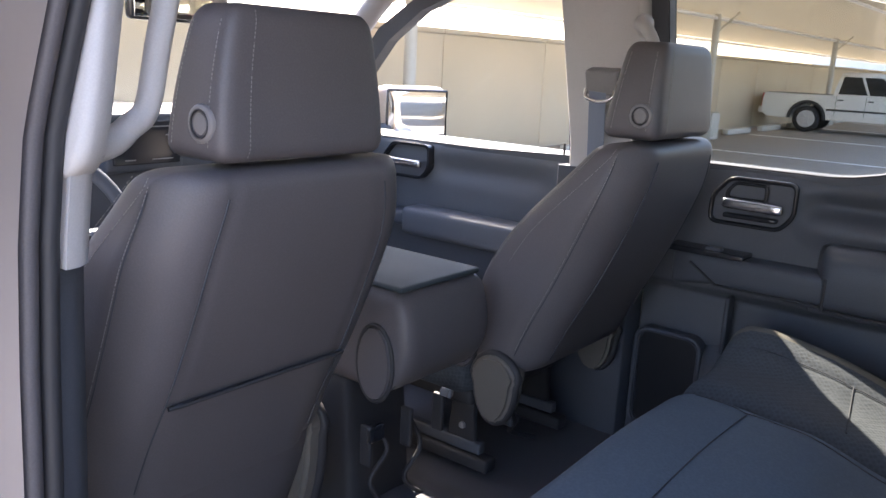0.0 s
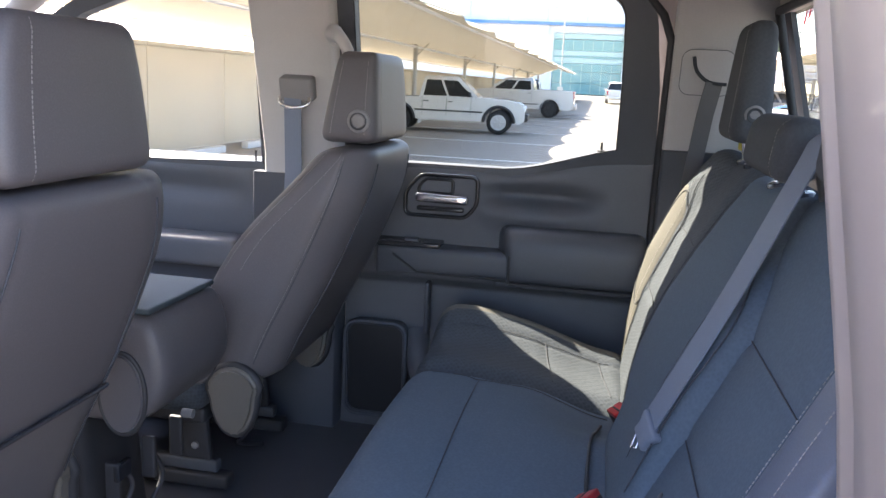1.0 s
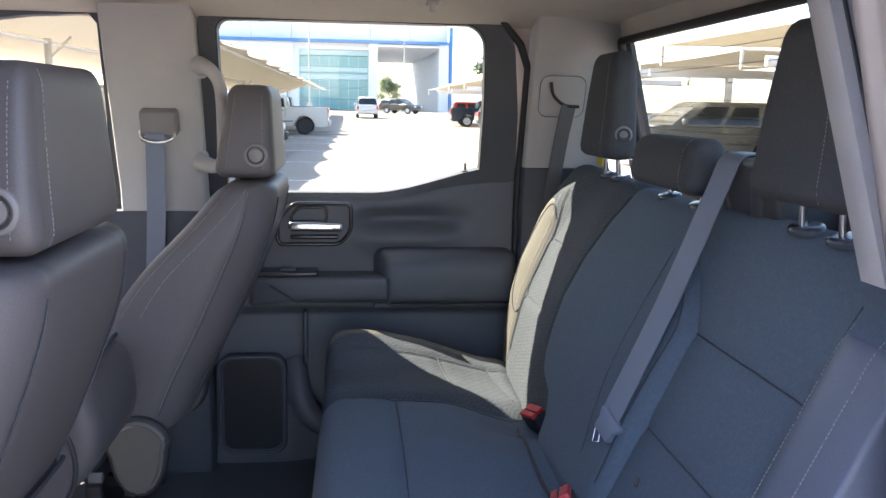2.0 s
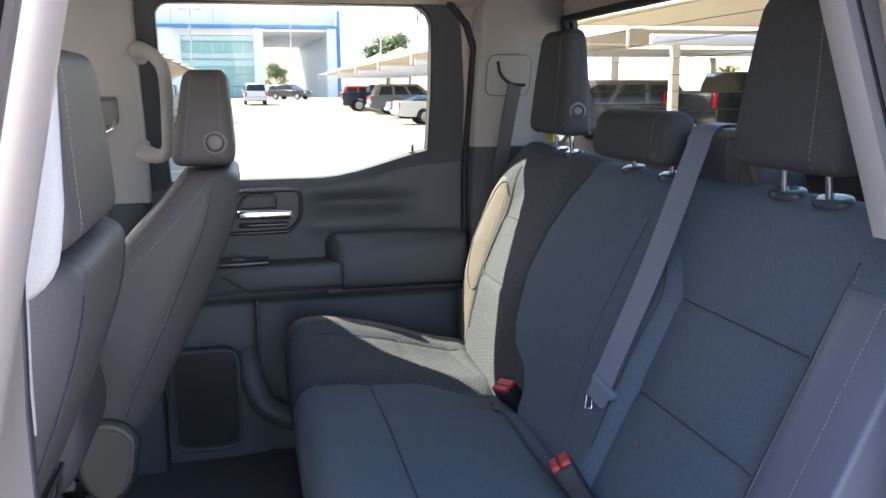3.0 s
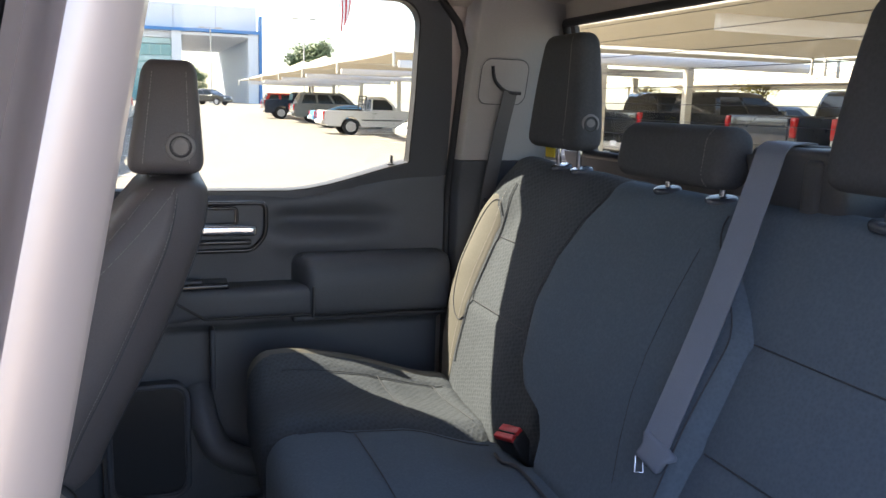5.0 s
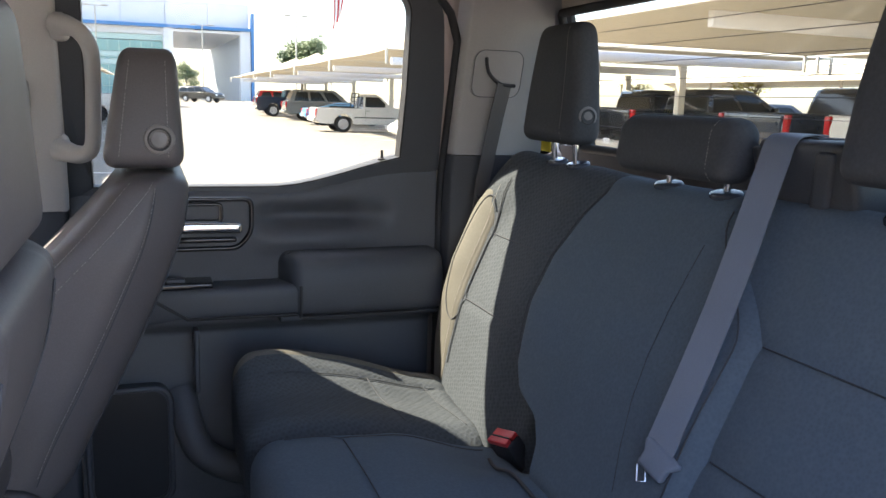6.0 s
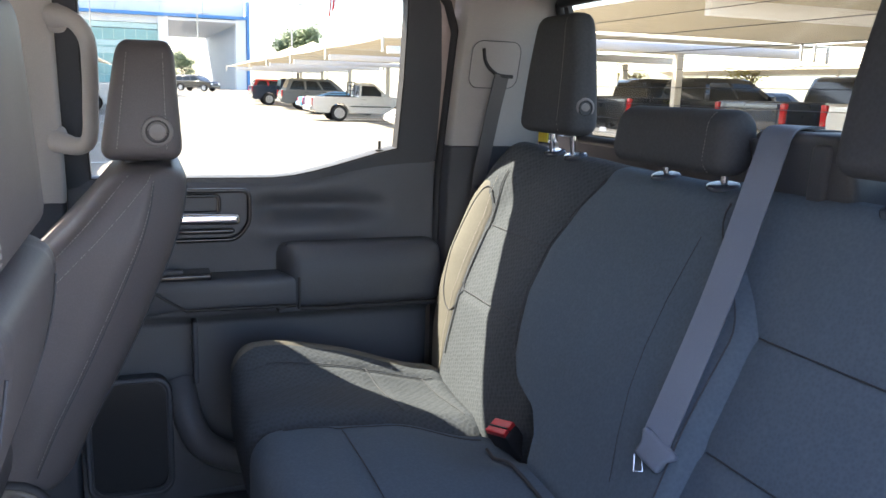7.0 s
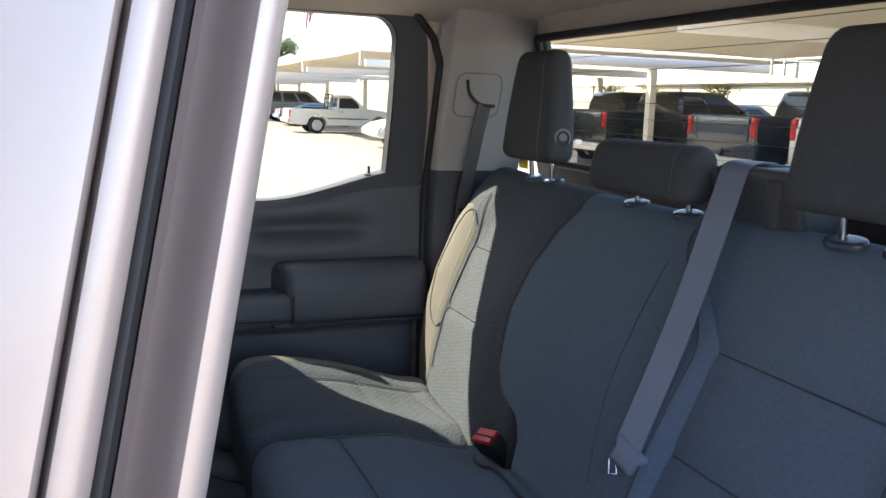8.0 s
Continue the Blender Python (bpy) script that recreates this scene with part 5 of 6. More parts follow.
def canopy(xe, xr, xb, ze, zr, zb, y0, bays, bay, post_x, label, sag=0.28):
    """A shade-cloth carport: one long cloth with scalloped eaves over steel frames on posts."""
    c = thing("carport", (post_x, y0, 0), label, "carport", "carports")
    rings = []
    n = 10
    for i in range(bays * n + 1):
        y = y0 + bay * i / n
        f = math.sin(math.pi * ((i % n) / n)) if i % n else 0.0
        s = 1 if xe > xr else -1
        row = []
        for t in (0, 0.25, 0.5, 0.75, 1.0):
            x = xe - s * sag * f + (xr - (xe - s * sag * f)) * t
            row.append(Vector((x, y, ze + (zr - ze) * t - 0.07 * f * (1 - abs(2 * t - 1)))))
        for t in (0.25, 0.5, 0.75, 1.0):
            row.append(Vector((xr + (xb - xr) * t, y, zr + (zb - zr) * t - 0.07 * f * (1 - abs(2 * t - 1)))))
        rings.append(row)
    part("canopy", sheet(rings), CANVAS, c, "tan shade cloth", smooth=True)
    zp = zr + (zb - zr) * (post_x - xr) / (xb - xr)
    for i in range(bays + 1):
        y = y0 + bay * i
        if i % 2 == 0:
            part("post", tube([(post_x, y, 0.3), (post_x, y, zp - 0.10)], 0.085, 12), STEEL, c)
            part("footing", rbox((post_x, y, 0.30), (0.5, 0.5, 0.62), 0.03), CONC, c, "concrete post footing")
            part("strut", tube([(post_x, y, zp - 0.55), (post_x + 0.5 * (1 if xe > xr else -1) * (1 if xe > post_x else -1), y, zp - 0.06)], 0.030, 8), FRAMEC, c)
        part("beam", tube([(xe, y, ze + 0.03), (xr, y, zr + 0.03), (xb, y, zb + 0.03)], 0.030, 8), FRAMEC, c, "cream steel rafter over the cloth")
    for x, z in ((xe + (xr - xe) * 0.5, ze + (zr - ze) * 0.5 - 0.10), (post_x, zp - 0.16), (xb, zb - 0.02)):
        part("purlin", tube([(x, y0, z - 0.03), (x, y0 + bays * bay, z - 0.03)], 0.045, 8), BEAMW, c, "cream steel purlin")
    return c


def hip_carport(x0, x1, y0, y1, zh, zp, posts, label, beams=()):
    """One bay of a shade-cloth carport: a hipped cloth whose hems sag in from its four corners, on box beams and posts."""
    c = thing("carport", (x0, y0, 0), label, "carport", "carports")
    n, rows = 12, []
    cx_, cy_ = (x0 + x1) / 2, (y0 + y1) / 2
    for i in range(n + 1):
        row = []
        for j in range(n + 1):
            u, v = 2 * i / n - 1, 2 * j / n - 1
            pull = 0.06
            x = cx_ + (x1 - x0) / 2 * u * (1 - pull * (1 - v * v) * abs(u))
            y = cy_ + (y1 - y0) / 2 * v * (1 - pull * (1 - u * u) * abs(v))
            e = max(abs(u), abs(v))
            row.append(Vector((x, y, zp + (zh - zp) * e - 0.10 * math.sin(math.pi * e))))
        rows.append(row)
    part("canopy", sheet(rows), CANVAS, c, "tan shade cloth", smooth=True)
    edge = [rows[i][0] for i in range(n + 1)] + [rows[n][j] for j in range(1, n + 1)] + [rows[i][n] for i in range(n - 1, -1, -1)] + [rows[0][j] for j in range(n - 1, -1, -1)]
    part("hem", tube(edge, 0.022, 6), FRAMEC, c, "cream hem cable")
    for x, y in ((x0, y0), (x1, y0), (x0, y1), (x1, y1)):
        part("corner_fitting", tube([(x, y, zh + 0.05), (x, y, zh - 0.42)], 0.04, 8), FRAMEC, c, "cream corner fitting")
    for x, y in posts:
        part("post", box((x - 0.09, y - 0.09, 0.02), (x + 0.09, y + 0.09, zh - 0.38), 0.012, 2), FRAMEC, c, "cream square post")
        part("footing", rbox((x, y, 0.25), (0.5, 0.5, 0.54), 0.03), CONC, c, "concrete post footing")
    for xa, xb, y, z in beams:
        part("beam", box((xa, y - 0.07, z - 0.11), (xb, y + 0.07, z + 0.11), 0.01, 1), BEAMW, c, "white box beam")
    return c


# Its run beyond the driver's side is unseen, added to shade the ground.
canopy(-2.75, -4.6, -7.9, 3.0, 3.55, 2.42, -24.95, 21, 5.35, -6.4, "tan shade-cloth carport over the stalls along the wall")
for k in range(6):
    ya = 22.6 + 8.2 * k
    hip_carport(6.7, 13.6, ya, ya + 8.1, 2.95, 4.25, [(11.6, ya + 0.2)], "tan shade-cloth carport bay across the lane", [(6.9, 13.4, ya + 0.2, 2.62)])
hip_carport(6.6, 15.2, 1.6, 15.2, 2.85, 3.95, [(11.6, 8.65), (9.6, 15.5), (11.9, 15.5)], "large tan shade-cloth carport bay over parked pickups", [(7.45, 15.4, 8.65, 2.72), (9.0, 15.4, 15.5, 2.60)])
hip_carport(15.6, 24.5, 1.6, 15.2, 2.85, 3.95, [(20.5, 8.2)], "tan shade-cloth carport bay behind parked pickups", [(15.8, 24.2, 8.2, 2.70)])
hip_carport(8.6, 16.6, 15.8, 22.2, 2.85, 3.7, [(14.5, 22.0)], "tan shade-cloth carport bay beside the lane", [(8.8, 16.4, 22.0, 2.62)])
canopy(31.0, 34.5, 38.5, 3.05, 4.1, 3.1, -10.0, 12, 5.35, 34.0, "tan shade-cloth carport further back")

# ---------------------------------------------------------------- parked vehicles


def arc(cx, cz, r, n=9):
    return [(cx + r * math.cos(math.pi * i / n), cz + r * math.sin(math.pi * i / n)) for i in range(n + 1)]


def wheel(owner, x, y, r, side, rim):
    w = part("wheel", disc((x, y - side * 0.11, r), (0, side, 0), [(r * 0.60, 0.0), (r * 0.92, 0.0), (r, 0.03), (r, 0.17), (r * 0.92, 0.205), (r * 0.66, 0.21), (r * 0.64, 0.12)], 24), TYRE, owner, "black tyre")
    part("rim", disc((x, y - side * 0.11, r), (0, side, 0), [(r * 0.64, 0.13), (r * 0.65, 0.205), (r * 0.57, 0.21), (r * 0.53, 0.15), (r * 0.24, 0.15), (r * 0.20, 0.20), (0.01, 0.20)], 20), rim, w, "alloy rim")
    for i in range(6):
        a = math.pi * 2 * i / 6
        part("spoke", tube([(x + math.cos(a) * r * 0.15, y + side * 0.075, r + math.sin(a) * r * 0.15), (x + math.cos(a) * r * 0.56, y + side * 0.085, r + math.sin(a) * r * 0.56)], r * 0.07, 6), rim, w)


def vehicle(name, label, category, m, col, L, W, wb, fo, r, hood, belt, top, cab, roof, bed=None, flare=None, rim=RIM, doors=2, detail=True):
    """A parked vehicle, nose along +x. cab: x of the cabin's foot (rear, front); roof: x of its top (rear, front); bed: height of the load bed's rail."""
    v = thing(name, (0, 0, 0), label, category)
    xf = L / 2
    xw = xf - fo
    xr = xw - wb
    xb = -L / 2
    ra = r * 1.22
    back = bed if bed else belt
    poly = [(xb, 0.50), (xb - 0.02, back - 0.25), (xb + 0.03, back)]
    poly += [(cab[0], back), (cab[0] + 0.02, belt)] if bed else []
    poly += [(cab[1], belt), (cab[1] + 0.10, belt + 0.02), (xf - 0.55, hood), (xf - 0.12, hood - 0.10), (xf, hood - 0.30), (xf, 0.45), (xf - 0.15, 0.33)]
    poly += arc(xw, r, ra) + arc(xr, r, ra)
    poly += [(xb + 0.15, 0.38)]
    part("body", prism(poly, 1, -W / 2, W / 2, 0.05, 3), col, v)
    zs = belt - 0.01

    def corner(x0, x1, z, w):
        return [Vector((x0, -w, z)), Vector((x1, -w, z)), Vector((x1, w, z)), Vector((x0, w, z))]
    gh = loft([corner(cab[0], cab[1], zs, W / 2 - 0.06), corner(cab[0] + (roof[0] - cab[0]) * 0.5, cab[1] + (roof[1] - cab[1]) * 0.5, (zs + top) / 2, W / 2 - 0.12), corner(roof[0], roof[1], top - 0.05, W / 2 - 0.22),
               corner(roof[0] + 0.10, roof[1] - 0.12, top, W / 2 - 0.32)])
    part("cabin", gh, col, v)

    def side_glass(f0, f1, s):
        def pt(f, h):
            xa = cab[0] + (roof[0] - cab[0]) * h
            xc = cab[1] + (roof[1] - cab[1]) * h
            z = zs + (top - 0.05 - zs) * h
            w = W / 2 - 0.06 - (0.12 * h if h <= 0.5 else 0.06 + 0.20 * (h - 0.5))
            return Vector((xa + (xc - xa) * f, s * (w + 0.010), z))
        rows = []
        for h in (0.06, 0.5, 0.86):
            a, b = pt(f0 + 0.012 * h, h), pt(f1 - 0.025 * h, h)
            o = Vector((0, -s * 0.03, 0))
            rows.append([a, b, b + o, a + o])
        return loft(rows)
    for s in (-1, 1):
        for i in range(doors):
            f0 = 0.05 + 0.88 * i / doors
            part("side_window", side_glass(f0 + 0.015, f0 + 0.88 / doors - 0.015, s), CARGLASS, v, "dark side window", smooth=False)
    for xa, xc, nm in ((cab[1], roof[1], "windscreen"), (cab[0], roof[0], "rear_window")):
        e = 0.012 if nm == "windscreen" else -0.012
        rows = []
        for h, ww in ((0.10, 0.12), (0.5, 0.18), (0.88, 0.28)):
            a = Vector((xa + (xc - xa) * h + e, -(W / 2 - ww), zs + (top - 0.05 - zs) * h))
            b = Vector((a.x, -a.y, a.z))
            o = Vector((3 * e, 0, 0))
            rows.append([a, b, b - o, a - o])
        bm = loft(rows)
        part(nm, bm, CARGLASS, v, "dark glass", smooth=False)
    for x in (xw, xr):
        for s in (-1, 1):
            wheel(v, x, s * (W / 2 - 0.10), r, s, rim)
            if flare:
                part("wheel_flare", tube([(p[0], s * (W / 2 + 0.01), p[1]) for p in arc(x, r, ra + 0.03, 12)], 0.05, 8, (1, 1)), flare, v, "black wheel flare")
    part("front_bumper", rbox((xf + 0.02, 0, 0.55), (0.18, W - 0.06, 0.24), 0.06, n=(1, 6, 2)), flare or col, v)
    part("grille", rbox((xf + 0.0, 0, hood - 0.32), (0.06, W * 0.52, 0.22), 0.02), TRIMB, v, "black grille")
    part("rear_bumper", rbox((xb - 0.04, 0, 0.55), (0.18, W - 0.10, 0.20), 0.05, n=(1, 6, 2)), STEEL if bed else col, v)
    part("number_plate", rbox((xb - 0.135, 0, 0.62), (0.01, 0.30, 0.14), 0.004), LAMPW, v)
    for s in (-1, 1):
        part("headlight", rbox((xf - 0.10, s * (W / 2 - 0.24), hood - 0.26), (0.26, 0.36, 0.17), 0.05), LAMPW, v, "clear headlight")
        part("tail_light", rbox((xb + 0.02, s * (W / 2 - 0.09), back - 0.22), (0.12, 0.14, 0.38), 0.03), LAMPR, v, "red tail light")
        part("mirror", rbox((cab[1] - 0.30, s * (W / 2 + 0.09), belt + 0.10), (0.12, 0.20, 0.16), 0.04), flare or col, v)
        if detail:
            part("side_moulding", rbox(((xw + xr) / 2, s * (W / 2 + 0.006), 0.66), (wb - 2 * ra - 0.1, 0.03, 0.05), 0.012, n=(4, 1, 1)), flare or TRIMB, v, "dark side moulding")
            for i in range(doors + 1):
                xs = cab[0] + 0.10 + (cab[1] - cab[0] - 0.35) * i / doors
                part("door_gap", box((xs - 0.006, s * (W / 2) - 0.004, 0.50), (xs + 0.006, s * (W / 2) + 0.003, belt - 0.02)), TRIMB, v, smooth=False)
            for i in range(doors):
                xs = cab[0] + 0.22 + (cab[1] - cab[0] - 0.35) * i / doors
                part("door_handle", rbox((xs, s * (W / 2 + 0.015), belt - 0.14), (0.16, 0.03, 0.035), 0.012), flare or TRIMB, v)
    if bed:
        part("bed_floor", box((xb + 0.06, -W / 2 + 0.10, back - 0.02), (cab[0] - 0.04, W / 2 - 0.10, back + 0.004)), TRIMB, v, "dark load bed", smooth=False)
        part("tailgate", rbox((xb - 0.015, 0, back - 0.27), (0.05, W - 0.42, 0.46), 0.02, n=(1, 4, 3)), col, v)
    v.matrix_basis = m
    return v


def pickup(label, m, col, **k):
    a = dict(L=5.88, W=2.04, wb=3.75, fo=0.95, r=0.42, hood=1.24, belt=1.33, top=1.93, cab=(-0.95, 1.35), roof=(-0.85, 0.55), bed=1.38)
    a.update(k)
    return vehicle("pickup_truck", label, "pickup truck", m, col, **a)


def suv(label, m, col, **k):
    a = dict(L=5.0, W=1.98, wb=2.95, fo=0.95, r=0.38, hood=1.10, belt=1.15, top=1.78, cab=(-2.42, 1.35), roof=(-2.10, 0.55), doors=3)
    a.update(k)
    return vehicle("suv", label, "suv", m, col, **a)


OLD = dict(L=5.15, W=1.78, wb=3.12, fo=0.80, r=0.37, hood=1.07, belt=1.08, top=1.72, cab=(-0.72, 1.15), roof=(-0.58, 0.48), bed=1.06)
pickup("older white double-cab pickup with black wheel flares", pose(-4.45, 24.7, 0, 0, 0, 4), P_WHITE, flare=TRIMB, **OLD)
pickup("white crew-cab pickup backed towards the lane", pose(-4.0, 41.6, 0, 0, 0, 180), P_WHITE, rim=TRIMB)
pickup("dark blue pickup beside a white one", pose(-4.2, 47.0, 0, 0, 0, 180), P_NAVY)
suv("white suv seen from behind in the lane", pose(1.35, 78.5, rise(78), 0, 0, 92), P_WHITE, top=1.98, belt=1.22, r=0.40)
suv("black suv near the showroom entrance", pose(5.7, 98.5, rise(98), 0, 0, -35), P_BLACK)
suv("red suv parked across the lane", pose(10.7, 68, rise(68), 0, 0, 0), P_RED)
pickup("dark blue pickup parked tail towards the lane", pose(10.3, 60.4, rise(60), 0, 0, 0), P_NAVY)
suv("grey suv parked across the lane", pose(10.9, 52.6, rise(52), 0, 0, 0), P_GREY, L=5.3, wb=3.0, top=1.95, belt=1.22, r=0.41, hood=1.15)
vehicle("sports_car", "low light blue sports car parked tail out", "sports car", pose(10.4, 44.5, 0, 0, 0, 0), P_BLUE, L=4.5, W=1.85, wb=2.7, fo=0.9, r=0.34, hood=0.80, belt=0.92, top=1.25, cab=(-1.5, 0.9), roof=(-0.7, 0.2), doors=1)
pickup("small white regular-cab pickup with a ladder rack", pose(9.42, 35.9, 0, 0, 0, 0), P_WHITE, L=4.80, W=1.76, wb=2.85, fo=0.75, r=0.36, hood=1.04, belt=1.10, top=1.70, cab=(-0.30, 1.05), roof=(-0.20, 0.45), bed=1.06, doors=1, flare=None)
rk = thing("ladder_rack", (9.0, 35.9, 1.06), "black steel rack behind a small pickup cab", "rack")
for y in (35.2, 35.9, 36.6):
    part("upright", tube([(8.9, y, 1.05), (8.95, y, 1.72)], 0.025, 8), TRIMB, rk)
for z in (1.36, 1.56, 1.72):
    part("rail", tube([(8.94, 35.15, z), (8.94, 36.65, z)], 0.022, 8), TRIMB, rk)
suv("dark grey suv with its nose towards the lane", pose(10.0, 20.6, 0, 0, 0, 180), P_TAN)
vehicle("sedan", "white saloon parked nose out", "sedan", pose(10.0, 24.5, 0, 0, 0, 180), P_WHITE, L=4.7, W=1.85, wb=2.8, fo=0.9, r=0.33, hood=0.90, belt=0.98, top=1.45, cab=(-1.5, 1.0), roof=(-0.8, 0.3))
TALL = dict(cab=(-0.75, 1.50), roof=(-0.65, 0.72), bed=1.46, belt=1.40, top=2.0, hood=1.32, r=0.43)
pickup("black pickup parked tail towards the lane", pose(14.2, 17.4, 0), P_BLACK, **TALL)
pickup("dark blue pickup parked tail towards the lane", pose(14.1, 12.05, 0), P_NAVY, **TALL)
pickup("white pickup parked tail towards the lane", pose(14.1, 9.2, 0), P_WHITE, **TALL)
pickup("black pickup under the carport", pose(14.6, 20.6, 0), P_BLACK, **TALL)
suv("dark suv in the next row", pose(24.5, 27.0, 0), P_BLACK)
suv("red suv in the next row", pose(25.5, 22.2, 0), P_RED, top=1.9)
suv("dark blue suv in the next row", pose(25.0, 33.0, 0), P_NAVY)
suv("light blue suv in the next row", pose(27.0, 20.0, 0), P_BLUE)

# ---------------------------------------------------------------- showroom building
Y, GZ = 130.0, 0.62
sh = thing("showroom", (0, Y, GZ), "white showroom with green-blue glass front and blue band", "building")
part("wall", box((-34, Y, GZ), (-9.3, Y + 20, 11.2)), WALLW, sh, "white panelled wall", smooth=False)
for k in range(8):
    part("parapet_panel", box((-34 + 6.1 * k + 0.03, Y + 0.9, 11.45), (-34 + 6.1 * (k + 1) - 0.03, Y + 1.3, 15.1), 0.02, 1), WALLW, sh, "pale panel", smooth=False)
part("upper_wall", box((-34, Y + 1.3, 10.4), (14.8, Y + 16.4, 15.0)), WALLW, sh, "white upper wall", smooth=False)
part("column", box((2.3, Y - 0.4, GZ), (3.7, Y + 2.0, 11.0)), WALLW, sh, smooth=False)
part("column", box((13.4, Y - 0.4, GZ), (14.9, Y + 2.0, 11.0)), WALLW, sh, smooth=False)
for k in range(6):
    # the passage narrows towards the back
    xa, xb, ya, yb = 13.4 - 0.55 * k, 13.4 - 0.55 * (k + 1), Y + 2.0 + 2.4 * k, Y + 2.0 + 2.4 * (k + 1) - 0.04
    part("portal_panel", prism([(xa, ya), (xb, yb), (xb + 0.5, yb), (xa + 0.5, ya)], 2, GZ, 10.3, 0.02, 1), PORTAL, sh, "grey-blue wall panel", smooth=False)
part("portal_wall", box((3.3, Y + 2, GZ), (3.7, Y + 16.4, 10.4)), WALLW, sh, smooth=False)
part("soffit", prism([(Y - 0.2, 10.5), (Y + 16.4, 8.9), (Y + 16.4, 10.4), (Y - 0.2, 10.9)], 0, 3.7, 13.4), WALLW, sh, smooth=False)
part("band", box((-34, Y - 0.7, 11.0), (15.0, Y + 0.9, 11.45)), BLUE, sh, "blue band", smooth=False)
part("corner_fin", box((15.0, Y - 0.7, GZ), (15.45, Y + 1.0, 13.7)), BLUE, sh, "blue fin", smooth=False)
# The two middle pale rows are reflections put into colour; top row is transoms.
ROWS = ((0.75, 2.3, FACADE), (2.35, 4.1, FACADE), (4.15, 5.4, FACADE), (5.45, 6.2, PALEGL), (6.25, 6.55, FACADE), (6.6, 7.3, PALEGL), (7.35, 9.0, FACADE), (9.1, 9.9, PALEGL))
for z0, z1, m in ROWS:
    for i in range(7):
        x0 = -8.4 + 1.52 * i
        part("pane", box((x0 + 0.02, Y + 0.8, z0), (x0 + 1.50, Y + 0.86, z1)), m, sh, smooth=False)
for i in range(8):
    part("mullion", box((-8.44 + 1.52 * i, Y + 0.74, GZ), (-8.36 + 1.52 * i, Y + 0.88, 9.95)), FACFR, sh, smooth=False)
part("header", box((-9.3, Y + 0.5, 9.95), (2.3, Y + 1.3, 11.0)), WALLW, sh, smooth=False)
part("side_return", box((-9.3, Y + 0.2, GZ), (-8.45, Y + 0.9, 9.95)), WALLW, sh, smooth=False)
part("back_wall", box((-9.3, Y + 4, GZ), (3.3, Y + 20, 10.2)), WALLW, sh, smooth=False)


def light_pole(x, y, h, label):
    lp = thing("light_pole", (x, y, rise(y)), label, "lamp post", "lamp posts")
    part("base", rbox((x, y, rise(y) + 0.5), (0.8, 0.8, 1.1), 0.05), CONC, lp, "concrete base")
    part("pole", tube([(x, y, rise(y) + 1.0), (x, y, h)], 0.10, 10), STEEL, lp)
    part("arm", tube([(x - 0.9, y, h), (x + 0.9, y, h)], 0.05, 8), STEEL, lp)
    for s in (-1, 1):
        part("lamp_head", rbox((x + s * 1.15, y, h + 0.04), (0.95, 0.5, 0.20), 0.06), STEEL, lp, "pale lamp head")
    return lp


light_pole(7.3, 120, 10.9, "white twin-headed lamp post on a concrete base")
light_pole(18.6, 110, 11.9, "white lamp post behind the carports")
light_pole(-6.2, 118, 12.5, "white lamp post before the showroom wall")
fp = thing("flag_pole", (25.4, 120, rise(120)), "tall white flag pole with a limp striped flag", "flag pole")
part("pole", tube([(25.4, 120, rise(120)), (25.4, 120, 24)], 0.10, 10), STEEL, fp)
for k in range(5):
    # a limp flag hangs in folds, so its stripes run down
    def fold(q, k=k):
        u = k * 0.30 + q[0]
        z = 16.7 - q[1] * (5.2 - 0.55 * k) - 0.5 * u
        return Vector((25.5 + u * (1 - 0.35 * q[1]) + 0.25 * math.sin(2.2 * q[1] + 0.4), 120 + 0.22 * math.sin(4.0 * u + 1.5 * q[1]), z))
    rows = [[fold((a, b)) for a in (0.0, 0.10, 0.20, 0.30)] for b in np.linspace(0, 1, 12)]
    part("stripe", sheet(rows), LAMPR if k % 2 == 0 else WALLW, fp, "red stripe" if k % 2 == 0 else "white stripe")


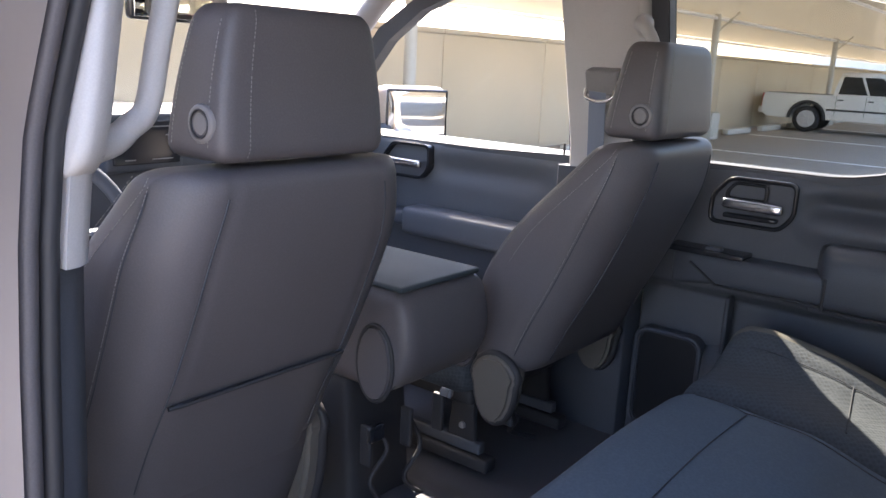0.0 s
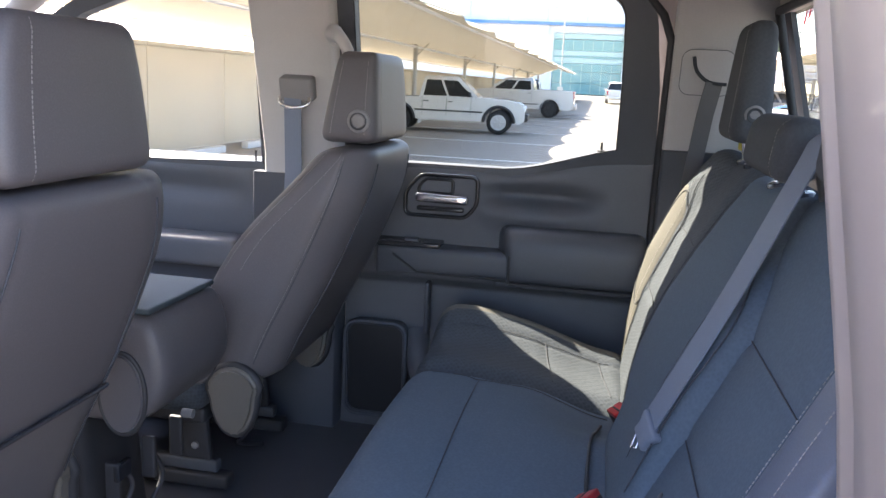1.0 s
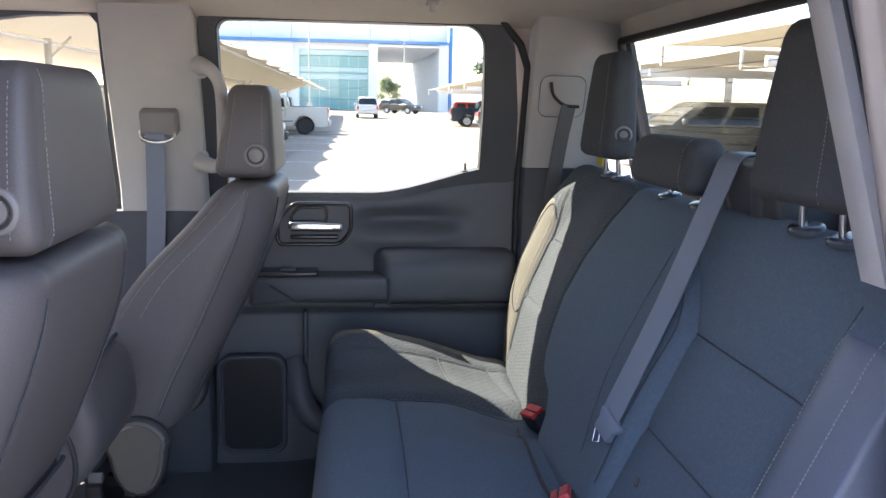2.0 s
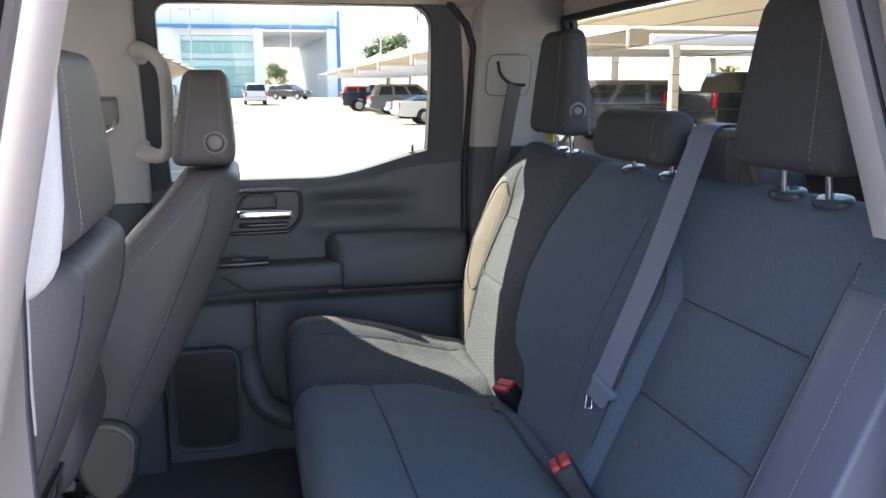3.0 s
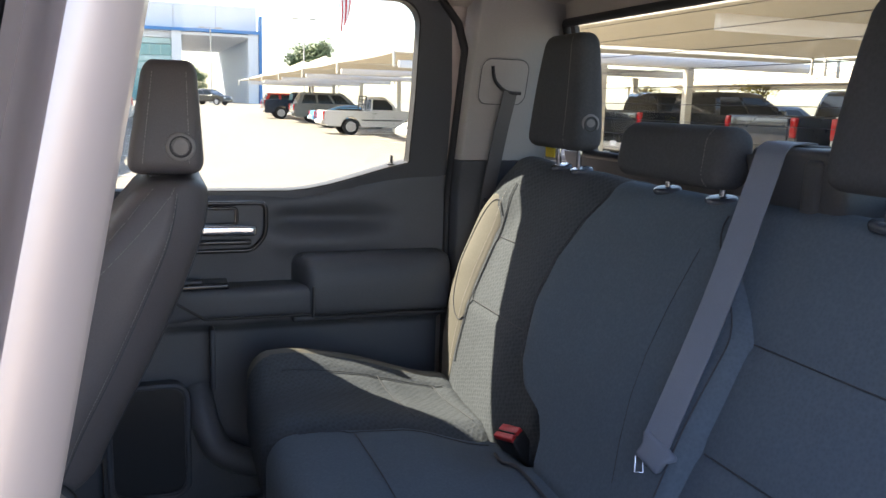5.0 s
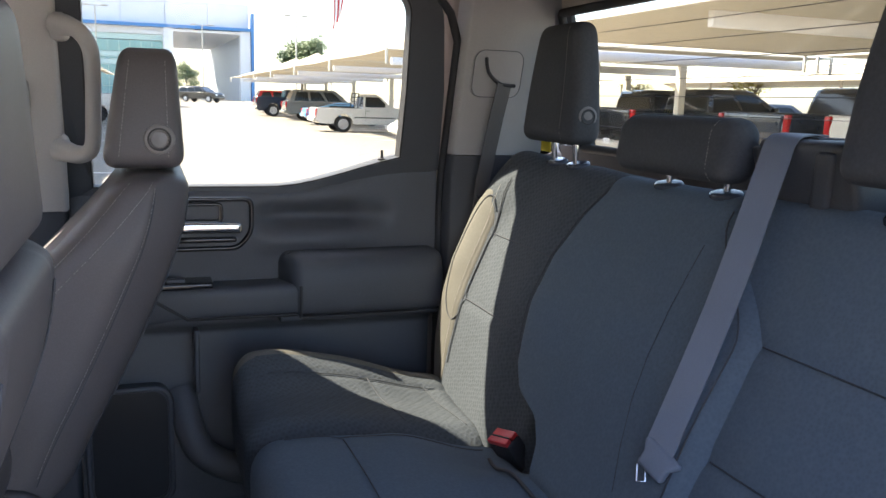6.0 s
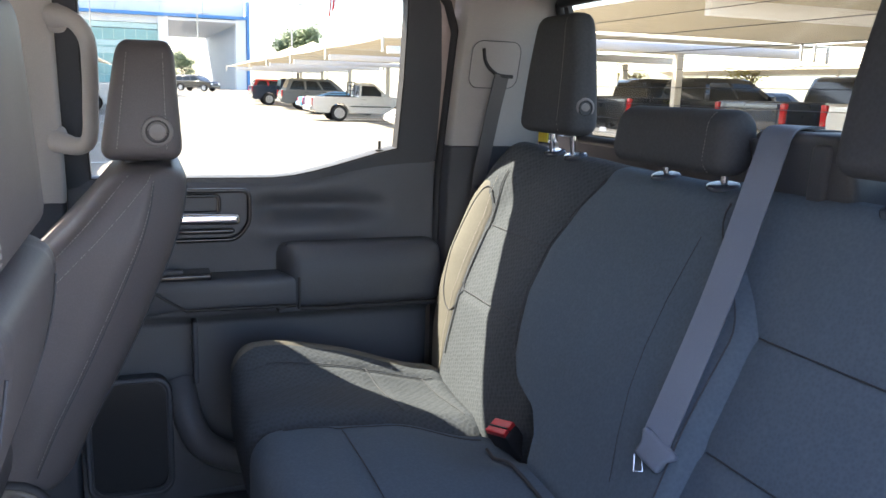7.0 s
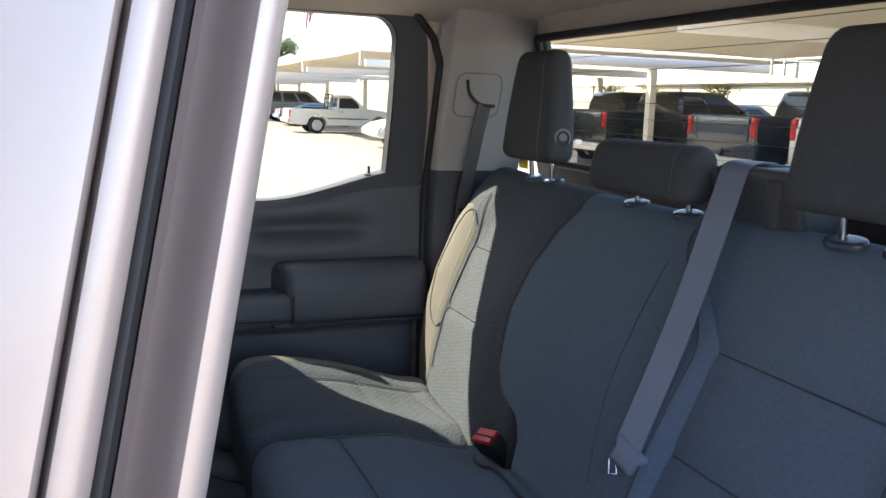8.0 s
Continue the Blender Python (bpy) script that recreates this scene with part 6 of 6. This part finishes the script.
def tree(x, y, h, rad, leafmat, label, seed, n=5200):
    rnd = random.Random(seed)
    t = thing("tree", (x, y, 0), label, "tree")
    limbs = [tube([(x, y, 0), (x + 0.1, y, h * 0.25), (x, y + 0.1, h * 0.5), (x + 0.1, y, h * 0.8)], [0.04 * h * 0.5, 0.03 * h * 0.5, 0.02 * h * 0.5, 0.008 * h * 0.5], 8)]
    tips = []
    for i in range(11):
        a, e = rnd.uniform(0, 6.28), rnd.uniform(0.2, 1.2)
        s = Vector((x, y, h * rnd.uniform(0.3, 0.6)))
        d = Vector((math.cos(a) * math.cos(e), math.sin(a) * math.cos(e), math.sin(e)))
        q = s + d * rad * rnd.uniform(0.6, 1.0)
        limbs.append(tube([s, s.lerp(q, 0.5) + Vector((0, 0, -0.1)), q], [0.012 * h, 0.008 * h, 0.003 * h], 6))
        tips += [q, s.lerp(q, 0.7)]
    part("trunk", join(*limbs), BARK, t)
    vs, fs = [], []
    for i in range(n):
        c = rnd.choice(tips)
        d = Vector((rnd.gauss(0, 1), rnd.gauss(0, 1), rnd.gauss(0, 0.8)))
        p = c + d * rad * 0.20
        a = Vector((rnd.gauss(0, 1), rnd.gauss(0, 1), rnd.gauss(0, 1))).normalized() * rnd.uniform(0.014, 0.030) * h * 0.8
        b = a.orthogonal().normalized() * a.length * 0.6
        k = len(vs)
        vs += [p - a, p + b, p + a, p - b]
        fs.append((k, k + 1, k + 2, k + 3))
    me = bpy.data.meshes.new("crown")
    me.from_pydata([tuple(v - Vector((x, y, 0))) for v in vs], [], fs)
    me.materials.append(leafmat)
    cr = new("crown", me)
    cr.parent = t
    return t


tree(8.4, 203, 9.6, 3.6, LEAF, "dense green tree behind the showroom", 3)
tree(22.4, 128, 12.6, 3.6, LEAF, "green tree beyond the car park", 4, 7000)
for i, (x, y, hh) in enumerate(((38, 44, 5.5), (42, 38, 5.0), (34, 52, 5.0), (47, 36, 6.0), (44, 60, 5.5), (50, 46, 5.5))):
    tree(x, y, hh, 1.9, LEAF if i % 2 else LEAFY, "thin young tree at the edge of the car park", 10 + i, 700)
